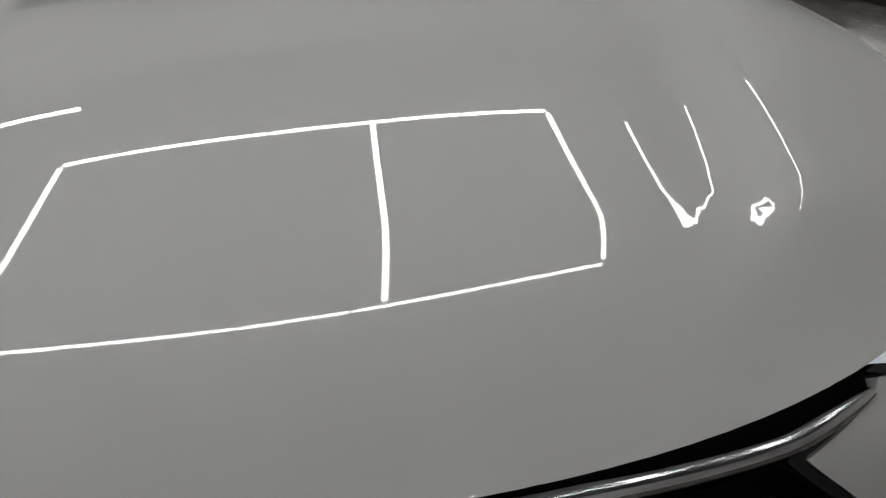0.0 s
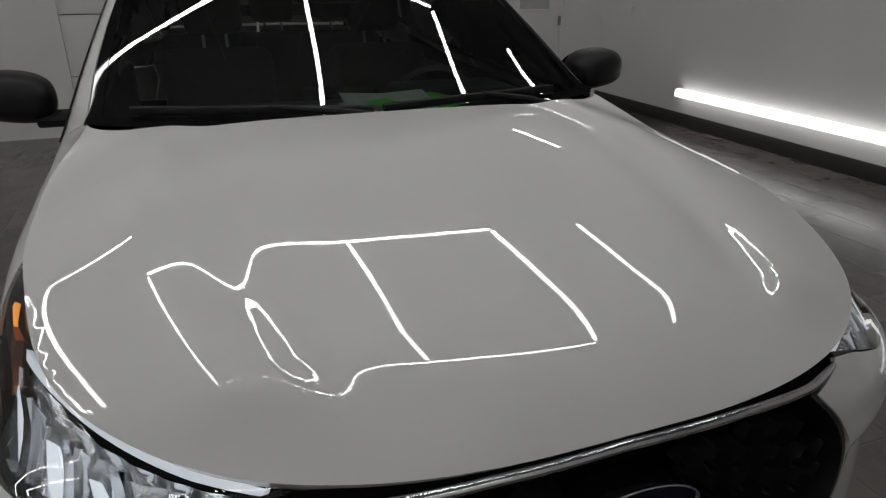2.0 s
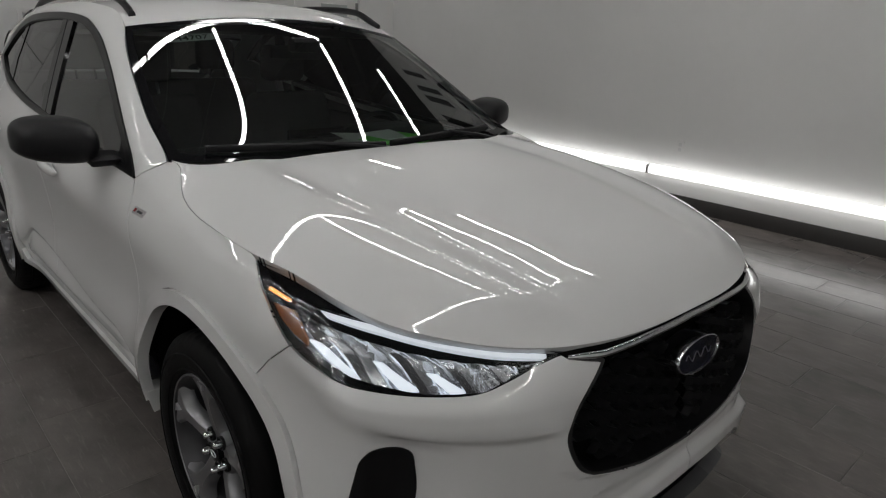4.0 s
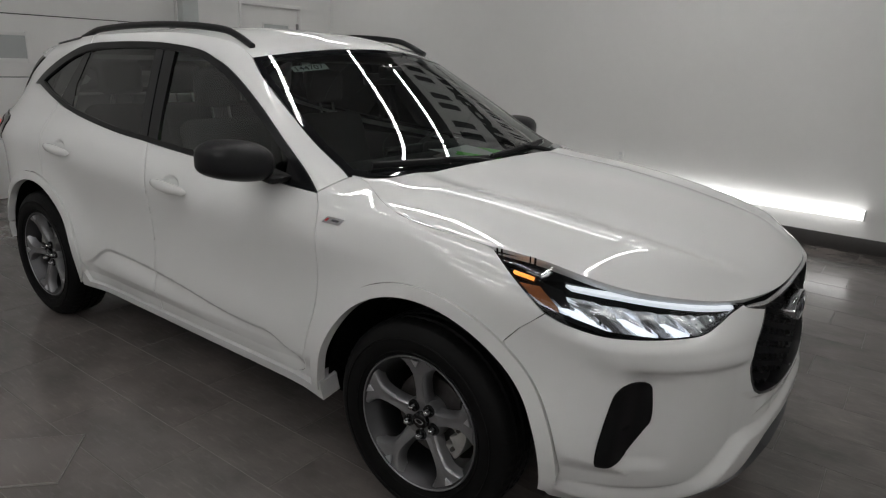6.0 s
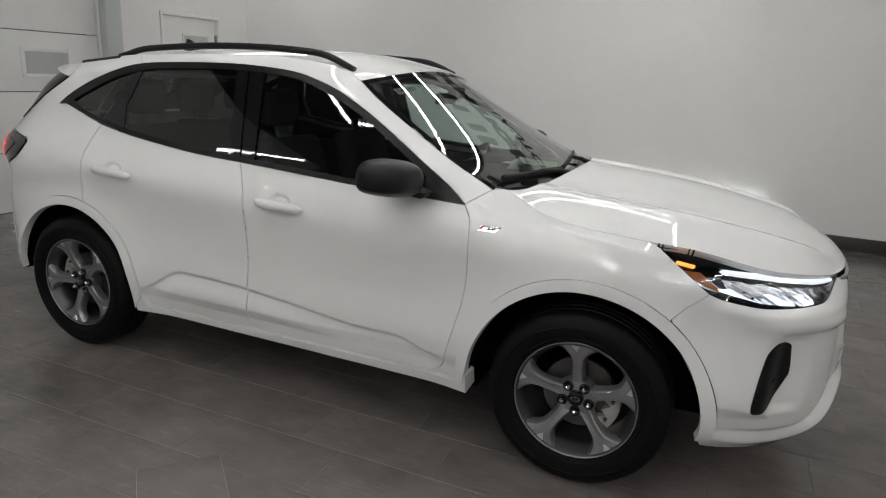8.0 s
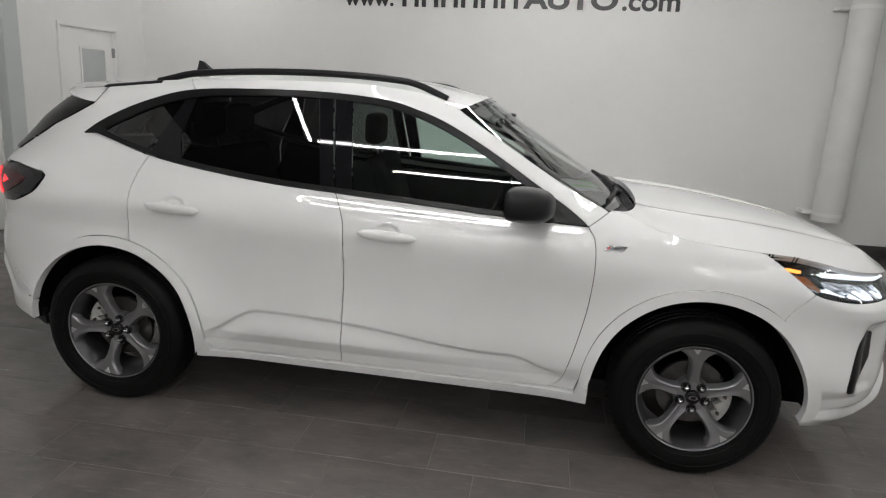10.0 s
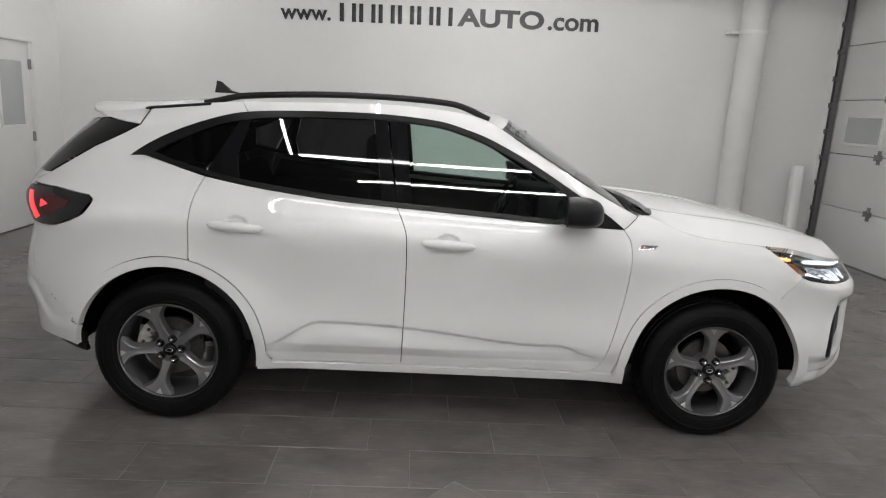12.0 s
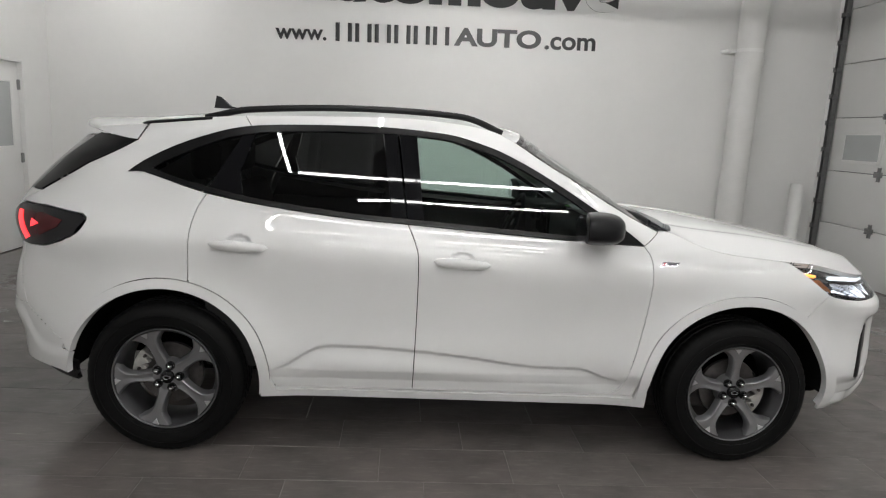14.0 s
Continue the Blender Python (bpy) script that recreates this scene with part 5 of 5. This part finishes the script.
def taillamp(s):
    tout = sx([(-1.716, 1.100), (-1.696, 1.078), (-1.742, 1.012), (-1.873, 0.957), (-1.96, 0.946), (-2.04, 0.946), (-2.13, 0.99), (-2.135, 1.07), (-2.08, 1.115), (-1.90, 1.120)])
    tl = panel("taillight", tout, side, BLACK_GLOSS, car, off=0.004, thick=0.04, gap=0.001, flip=s, grid=0.02, label="dark red taillight, partly lit")
    panel("red_lens", sx([(-2.075, 1.092), (-1.90, 1.090), (-1.80, 1.068), (-1.82, 1.04), (-1.90, 1.0), (-1.985, 0.975), (-2.06, 0.985)]), side, RED_DARK, tl, off=0.007, thick=0.004, gap=0, flip=s, grid=0.015, label="deep red lens")
    panel("lit_strip", sx([(-2.06, 1.088), (-2.03, 1.088), (-1.965, 0.985), (-2.0, 0.968)]), side, RED_LIT, tl, off=0.010, thick=0.004, gap=0, flip=s, grid=0.01, label="lit red strip")
    panel("lit_spot", sx([(-1.958, 1.062), (-1.915, 1.046), (-1.958, 1.028)]), side, RED_LIT, tl, off=0.010, thick=0.004, gap=0, flip=s, grid=0.01)


for s in (False, True):
    headlamp(s)
    taillamp(s)


def wheel_thing(hx, s):
    """One wheel; s is the side, -1 to the right."""
    w = new("wheel")
    w.parent = car
    w.location = (hx, s * 0.80, HUB_Z)
    if s > 0:
        w.rotation_euler = (0, 0, math.pi)
    return w


def build_wheel(hx):
    w = wheel_thing(hx, -1)
    R = 0.360
    turn = 92 if hx > 0 else 111
    prof = [(-0.086, 0.238), (-0.098, 0.246), (-0.108, 0.268), (-0.113, 0.294), (-0.108, 0.320), (-0.099, 0.336), (-0.091, 0.346), (-0.082, R - 0.006), (-0.066, R - 0.002), (-0.050, R), (-0.046, R - 0.008),
            (-0.038, R - 0.008), (-0.034, R), (-0.008, R), (-0.004, R - 0.008), (0.004, R - 0.008), (0.008, R), (0.034, R), (0.038, R - 0.008), (0.046, R - 0.008), (0.050, R), (0.066, R - 0.002),
            (0.082, R - 0.006), (0.098, 0.336), (0.113, 0.294), (0.098, 0.246), (0.086, 0.238)]
    n = 180
    bm = lathe(prof, n)
    bm.verts.ensure_lookup_table()
    for k in range(len(prof)):
        a, r = prof[k]
        if r > R - 0.012:
            for i in range(n):
                if i % 3 == (0 if a < 0 else 1):
                    v = bm.verts[k * n + i]
                    f = 1 - 0.0028 / r
                    v.co.x *= f
                    v.co.z *= f
    part("tyre", bm, RUBBER, w, "black road tyre with fine tread", smooth=30)
    for rr, a in ((0.305, -0.1120), (0.258, -0.1045)):
        ringm = lathe([(a, rr - 0.003), (a - 0.003, rr), (a, rr + 0.003)], 96)
        part("sidewall_rib", ringm, RUBBER, w)
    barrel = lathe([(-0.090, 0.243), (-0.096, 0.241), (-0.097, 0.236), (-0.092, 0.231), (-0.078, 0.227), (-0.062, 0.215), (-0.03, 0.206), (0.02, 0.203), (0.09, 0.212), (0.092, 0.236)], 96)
    part("rim", barrel, RIM_SHADED, w, "grey alloy rim, darkened to stand in for shade")
    part("rim_lip", lathe([(-0.0962, 0.2415), (-0.0985, 0.2395), (-0.0985, 0.2370), (-0.0962, 0.2350)], 96), ALLOY, w, "bright turned rim lip")
    # each spoke: (radius, half width, height); a dished face, a shoulder and sloping flanks
    rings = ((0.040, 0.034, -0.060), (0.062, 0.0255, -0.065), (0.090, 0.0205, -0.072), (0.120, 0.0185, -0.078), (0.148, 0.0195, -0.083), (0.172, 0.0245, -0.087), (0.195, 0.037, -0.090),
             (0.213, 0.055, -0.092), (0.229, 0.074, -0.094))
    across = ((-1.0, 0.040, 0.008), (-1.0, 0.012, 0.004), (-0.92, 0.002, 0.0), (-0.78, 0.0, 0.0), (-0.25, 0.0035, 0.0), (0.25, 0.0035, 0.0), (0.78, 0.0, 0.0), (0.92, 0.002, 0.0), (1.0, 0.012, 0.004), (1.0, 0.040, 0.008))
    for k in range(5):
        ang = radians(turn + 72 * k)
        ca, sa = math.cos(ang), math.sin(ang)
        sp = bmesh.new()
        rows = []
        for r, h, y in rings:
            row = []
            for t, d, spread in across:
                px, pz = r, t * h + math.copysign(spread, t)
                if r > 0.18:
                    px = math.sqrt(max(r * r - pz * pz, 0.0))
                row.append(sp.verts.new((px * ca - pz * sa, y + d, px * sa + pz * ca)))
            rows.append(row)
        for a, b in zip(rows, rows[1:]):
            for i in range(len(across) - 1):
                sp.faces.new((a[i], a[i + 1], b[i + 1], b[i]))
        sp.faces.new(rows[-1])
        part("spoke", sp, ALLOY, w, smooth=28)
        tri = bmesh.new()
        vs = [tri.verts.new((r * ca - t * sa, y, r * sa + t * ca)) for r, t, y in ((0.203, 0.006, -0.0940), (0.2265, -0.005, -0.0972), (0.2268, 0.024, -0.0972))]
        tri.faces.new(vs)
        ext = bmesh.ops.extrude_face_region(tri, geom=tri.faces[:])
        bmesh.ops.translate(tri, verts=[v for v in ext["geom"] if isinstance(v, bmesh.types.BMVert)], vec=(0, 0.009, 0))
        part("spoke_facet", tri, ALLOY_CUT, w, "bright triangular facet", smooth=0)
        a2 = radians(turn + 36 + 72 * k)
        place = (0.0545 * math.cos(a2), 0, 0.0545 * math.sin(a2))
        part("nut_pocket", lathe([(-0.063, 0.0), (-0.064, 0.0175), (-0.071, 0.0185), (-0.071, 0.0205), (-0.062, 0.0215)], 20), BLACK_MATT, w).location = place
        part("lug_nut", lathe([(-0.0925, 0.0), (-0.0915, 0.005), (-0.0885, 0.0085), (-0.084, 0.0105), (-0.066, 0.0118), (-0.062, 0.0135), (-0.05, 0.0135)], 12), CHROME, w, smooth=60).location = place
    part("hub", lathe([(-0.058, 0.0), (-0.064, 0.060), (-0.062, 0.074), (-0.052, 0.080), (0.0, 0.078), (0.03, 0.075)], 40), ALLOY, w)
    cap = part("centre_cap", lathe([(-0.080, 0.0), (-0.079, 0.025), (-0.075, 0.030), (-0.06, 0.031)], 32), BLACK_GLOSS, w, "black centre cap")
    ov = lathe([(-0.0795, 0.0150), (-0.0812, 0.0165), (-0.0795, 0.018)], 28)
    for v in ov.verts:
        v.co.z *= 0.5
    part("cap_badge", ov, ALLOY_CUT, cap, "thin oval ring")
    part("brake_disc", lathe([(0.0, 0.06), (-0.008, 0.075), (-0.008, 0.145), (0.006, 0.147), (0.016, 0.145), (0.016, 0.06)], 56), STEEL, w, "bare steel brake disc")
    a0 = -42 if hx > 0 else 135
    span = 7 if hx > 0 else 5
    arc_o = [(0.170 * math.cos(radians(a0 + span * i)), 0.170 * math.sin(radians(a0 + span * i))) for i in range(9)]
    arc_i = [((0.104 + 0.014 * (i % 3)) * math.cos(radians(a0 + span * i)), (0.104 + 0.014 * (i % 3)) * math.sin(radians(a0 + span * i))) for i in range(9)]
    cal = part("brake_caliper", prism(arc_o + arc_i[::-1], -0.040, 0.045, 0.006), CASTING, w, "cast metal brake caliper")
    for da in (10, 44) if hx > 0 else (6, 34):
        bolt = lathe([(-0.050, 0.0), (-0.050, 0.007), (-0.036, 0.009)], 10)
        bmesh.ops.translate(bolt, verts=bolt.verts, vec=(0.140 * math.cos(radians(a0 + da)), 0, 0.140 * math.sin(radians(a0 + da))))
        part("caliper_bolt", bolt, STEEL, cal)
    part("brake_hose", sweep([(0.10, 0.02, 0.10), (0.125, -0.012, 0.075), (0.135, -0.012, 0.045), (0.12, 0.01, 0.02)], 0.006, 8), BLACK_MATT, w)
    part("hub_carrier", lathe([(0.016, 0.11), (0.06, 0.10), (0.12, 0.06), (0.25, 0.04)], 24), DARK, w)
    return w


for hx in (HUB_F, HUB_R):
    w = build_wheel(hx)
    copy_thing(w, pose(hx, 0.80, HUB_Z, 0, 0, 180))


def door_handle(x, z, parent, s, length=0.262):
    """A pull handle over a shallow cup."""
    y = float(half_width(x, z))
    bm = bmesh.new()
    n, k = 16, 10
    rings = []
    for i in range(n + 1):
        t = i / n
        px = x - length / 2 + length * t
        env = math.sin(math.pi * min(1, max(0, t))) ** 0.35
        hy = float(half_width(px, z))
        ring = []
        for j in range(k):
            a = 2 * math.pi * j / k
            ring.append(bm.verts.new((px, s * (hy + 0.022 + 0.016 * env * math.cos(a) - 0.012 * (1 - env)), z + (0.0235 * env + 0.002) * math.sin(a) - 0.010 * (t - 0.5))))
        rings.append(ring)
    for a, b in zip(rings, rings[1:]):
        for j in range(k):
            bm.faces.new((a[j], a[(j + 1) % k], b[(j + 1) % k], b[j]))
    bm.faces.new(rings[0])
    bm.faces.new(rings[-1][::-1])
    part("door_handle", bm, PAINT, parent, "white pull handle")


for i, s in enumerate((-1, 1)):
    door_handle(-0.018, 0.958, doors_f[i], s)
    door_handle(-1.022, 0.998, doors_r[i], s)


def mirror(s, door):
    bm = bmesh.new()
    bmesh.ops.create_uvsphere(bm, u_segments=40, v_segments=24, radius=1)
    for v in bm.verts:
        x, y, z = v.co
        x = math.copysign(abs(x) ** 0.75, x)
        y = math.copysign(abs(y) ** 0.66, y)
        z = math.copysign(abs(z) ** 0.68, z)
        px = 0.080 * x + (0.045 if x > 0 else 0) * x
        if x < -0.35:
            px = max(px, -0.045)
        out = 0.118 * y
        pz = 0.080 * z * (1.0 - 0.10 * max(0, y)) - 0.012 * (1 if z < 0 else 0) * y + 0.010 * y
        if z < 0:
            pz *= 1.0 - 0.32 * (y + 1) / 2
        v.co = (0.585 + px - 0.05 * (y + 1) * 0.5, s * (1.000 + out), 1.150 + pz)
    m = part("door_mirror", bm, SATIN, door, "satin black door mirror")
    part("mirror_base", prism([(0.70, 1.10), (0.60, 1.115), (0.555, 1.105), (0.57, 1.085), (0.68, 1.075)], s * 0.83, s * 0.93, 0.008), BLACK_MATT, m)
    gl = bmesh.new()
    bmesh.ops.create_circle(gl, cap_ends=True, segments=32, radius=1)
    for v in gl.verts:
        v.co = (0.4885 - 0.022 * v.co.x * 0, s * (1.0 + 0.098 * v.co.x), 1.150 + 0.062 * v.co.y)
    part("mirror_glass", gl, CHROME, m, smooth=0)


for i, s in enumerate((-1, 1)):
    mirror(s, doors_f[i])

# plain badge on the fender
for s in (False, True):
    y = 1 if s else -1
    fb = panel("fender_badge", sx([(0.905, 0.975), (0.985, 0.975), (1.005, 0.997), (0.925, 0.997)]), side, CHROME, car, off=0.003, thick=0.003, gap=0, flip=s, label="small chrome badge with red and dark shapes")
    panel("badge_red", sx([(0.917, 0.981), (0.926, 0.981), (0.936, 0.992), (0.927, 0.992)]), side, RED_PRINT, fb, off=0.0045, thick=0.001, gap=0, flip=s)
    panel("badge_dark", sx([(0.944, 0.983), (0.976, 0.983), (0.984, 0.990), (0.952, 0.990)]), side, PAINT_GREY, fb, off=0.0045, thick=0.001, gap=0, flip=s)


# ---------------------------------------------------------------- the cabin
def seat(x, y):
    st = new("seat")
    st.parent = car
    st["label"] = "dark cloth front seat"
    st.location = (x, y, 0)
    part("cushion", box((-0.26, -0.25, 0.50), (0.28, 0.25, 0.68), 0.06, 4), SEAT, st)
    bk = box((-0.07, -0.24, 0.0), (0.07, 0.24, 0.60), 0.06, 4)
    bmesh.ops.rotate(bk, verts=bk.verts, matrix=Matrix.Rotation(radians(-18), 3, "Y"))
    bmesh.ops.translate(bk, verts=bk.verts, vec=(-0.24, 0, 0.62))
    part("backrest", bk, SEAT, st)
    hd = box((-0.05, -0.125, -0.09), (0.05, 0.125, 0.10), 0.045, 4)
    bmesh.ops.translate(hd, verts=hd.verts, vec=(-0.455, 0, 1.335))
    part("headrest", hd, SEAT, st)
    for dy in (-0.05, 0.05):
        part("headrest_post", sweep([(-0.42, dy, 1.17), (-0.45, dy, 1.28)], 0.007, 8), HINGE, st)


for y in (-0.37, 0.37):
    seat(0.05, y)
for y in (-0.40, 0.0, 0.40):
    seat(-0.85, y * 0.98)
dash = bmesh.new()
box((0.55, -0.68, 0.62), (1.01, 0.68, 1.098), 0.05, 4, bm=dash)
part("dashboard", dash, DASH, car, "dark moulded dashboard")
part("instrument_hood", box((0.50, 0.16, 1.03), (0.72, 0.58, 1.135), 0.03, 3), DASH, car)
part("screen", box((0.52, -0.14, 0.98), (0.545, 0.13, 1.13), 0.008), BLACK_GLOSS, car)
wh = lathe([(0.0, 0.172), (0.014, 0.186), (0.0, 0.198), (-0.014, 0.186), (0.0, 0.172)], 40, "z")
for dx in (0, 120, 240):
    a = radians(dx + 90)
    box((-0.02, -0.005, -0.008), (0.02, 0.005, 0.008), bm=wh)
bmesh.ops.rotate(wh, verts=wh.verts, matrix=Matrix.Rotation(radians(-66), 3, "Y"))
bmesh.ops.translate(wh, verts=wh.verts, vec=(0.40, 0.37, 1.00))
sw = part("steering_wheel", wh, BLACK_MATT, car, "dark steering wheel")
hubm = box((-0.09, -0.055, -0.03), (0.09, 0.055, 0.012), 0.02, 3)
for sy0, sy1 in ((-0.175, -0.05), (0.05, 0.175)):
    box((-0.022, sy0, -0.01), (0.022, sy1, 0.006), 0.005, bm=hubm)
bmesh.ops.rotate(hubm, verts=hubm.verts, matrix=Matrix.Rotation(radians(-66), 3, "Y"))
bmesh.ops.translate(hubm, verts=hubm.verts, vec=(0.405, 0.37, 0.995))
part("wheel_boss", hubm, BLACK_MATT, sw)
part("centre_console", box((-0.25, -0.11, 0.45), (0.60, 0.11, 0.72), 0.03, 3), DASH, car)
part("cabin_floor", box((-1.3, -0.70, 0.34), (1.0, 0.70, 0.44), 0.01), DARK, car)
part("headliner", prism([(0.18, 1.50), (0.0, 1.545), (-0.4, 1.56), (-1.0, 1.54), (-1.45, 1.475), (-1.45, 1.465), (-1.0, 1.53), (-0.4, 1.55), (0.0, 1.535), (0.18, 1.49)], -0.56, 0.56), LINER, car)
for s in (-1, 1):
    part("door_liner", box((-1.2, s * 0.80 - 0.02, 0.40), (0.80, s * 0.80 + 0.02, 1.055), 0.02), DASH, car)
part("inner_mirror", box((0.36, -0.12, 1.40), (0.385, 0.12, 1.455), 0.01), BLACK_MATT, car)
part("sensor_pod", box((0.40, -0.06, 1.43), (0.46, 0.06, 1.49), 0.015), BLACK_MATT, car)

# papers on the dash and the stock sticker behind the glass
pp = thing("paper_stack", "loose papers with a bright green sheet on the dashboard", "papers", (0.84, 0.06, 1.100))
for i, (dx, dy, w, d, m, rz) in enumerate(((0.0, 0.04, 0.30, 0.22, PAPER, 8), (0.02, 0.10, 0.29, 0.20, PAPER_GREEN, 18), (-0.01, 0.02, 0.28, 0.21, PAPER, -4))):
    sheet = box((-d / 2, -w / 2, 0), (d / 2, w / 2, 0.0015))
    bmesh.ops.subdivide_edges(sheet, edges=sheet.edges[:], cuts=5, use_grid_fill=True)
    for v in sheet.verts:
        v.co.z += 0.012 * math.sin(v.co.x * 11 + i) * abs(v.co.y) / 0.15 + 0.004 * i + 0.006 - 0.10 * v.co.x
    ob = part("sheet", sheet, m, pp)
    ob.location, ob.rotation_euler = (dx, dy, 0.002), (0, 0, radians(rz))
tk = thing("stock_sticker", "pale sticker with a dark handwritten number inside the windshield", "sticker")
e0 = shield(np.array([-0.80]), np.array([0.845]))[0]
ex = Vector(shield(np.array([-0.56]), np.array([0.845]))[0]) - Vector(e0)
ey = Vector(shield(np.array([-0.80]), np.array([0.92]))[0]) - Vector(e0)
ex.normalize()
ey = (ey - ex * ey.dot(ex)).normalized()
en = ex.cross(ey)
M = Matrix((ex, ey, en)).transposed().to_4x4()
M.translation = Vector(e0) - en * 0.004
tk.matrix_basis = M
part("sticker_sheet", box((0, 0, -0.0004), (0.172, 0.042, 0.0004)), PAPER, tk, smooth=0)
me = text_mesh("144707", 0.135, 0.030, 0.01, 0.0006)
lt = finish("sticker_number", me, INK, tk)
lt.matrix_basis = Matrix.Translation((0.018, 0.006, 0.0012)) @ Matrix.Rotation(radians(-90), 4, "X")

# a spare tile lying askew on the floor
lt = thing("loose_tile", "pale grey square tile lying askew on the tiled floor", "tile", (0.051, -1.606, 0.0))
lt.rotation_euler = (0, 0, radians(-42))
part("tile_face", box((-0.1545, -0.1545, 0.0005), (0.1545, 0.1545, 0.009), 0.001), TILE_PALE, lt)
for a in (0, 90, 180, 270):
    ed = box((0.1540, -0.1545, 0.0008), (0.1556, 0.1545, 0.0082))
    bmesh.ops.rotate(ed, verts=ed.verts, matrix=Matrix.Rotation(radians(a), 3, "Z"))
    part("tile_edge", ed, TILE_EDGE, lt, "raw pale edge", smooth=0)

# ---------------------------------------------------------------- floor tiles, last
GROUT_W = 0.0015


def tile_mesh(w, d):
    bm = box((-w / 2 + GROUT_W, -d / 2 + GROUT_W, -0.012), (w / 2 - GROUT_W, d / 2 - GROUT_W, 0.0), 0.0012, 1)
    me = bpy.data.meshes.new("tile")
    bm.to_mesh(me)
    bm.free()
    me.materials.append(TILE)
    return me


TW, TD, TX, TY = 0.61, 0.307, 0.143, 4.40
long_tile = tile_mesh(TW, TD)
floor = bpy.data.objects["floor"]
rest = bmesh.new()
count = 0
for j in range(-1, int((TY - YF) / TD) + 2):
    y = TY - TD / 2 - j * TD
    y0, y1 = max(YF, y - TD / 2), min(YB, y + TD / 2)
    if y1 - y0 < 0.02:
        continue
    for i in range(-2, int((XR - XL) / TW) + 2):
        x = XL + TX + (i + 0.5) * TW + (j % 3) * TW / 3
        lo, hi = max(XL, x - TW / 2), min(XR, x + TW / 2)
        if hi - lo < 0.02:
            continue
        near = hi - lo > TW - 0.001 and y1 - y0 > TD - 0.001 and ((1.2 < x < 4.3 and -1.2 < y < 4.3) or (-2.6 < x <= 1.2 and -2.1 < y < -0.25))
        if near and count < 300:
            ob = new("tile", long_tile)
            ob.location = (x, y, 0)
            ob.parent = floor
            count += 1
        else:
            box((lo + GROUT_W, y0 + GROUT_W, -0.012), (hi - GROUT_W, y1 - GROUT_W, 0.0), bm=rest)
me = bpy.data.meshes.new("tiles")
rest.to_mesh(me)
rest.free()
tagged(finish("tiles", me, TILE, floor), kind="stuff")
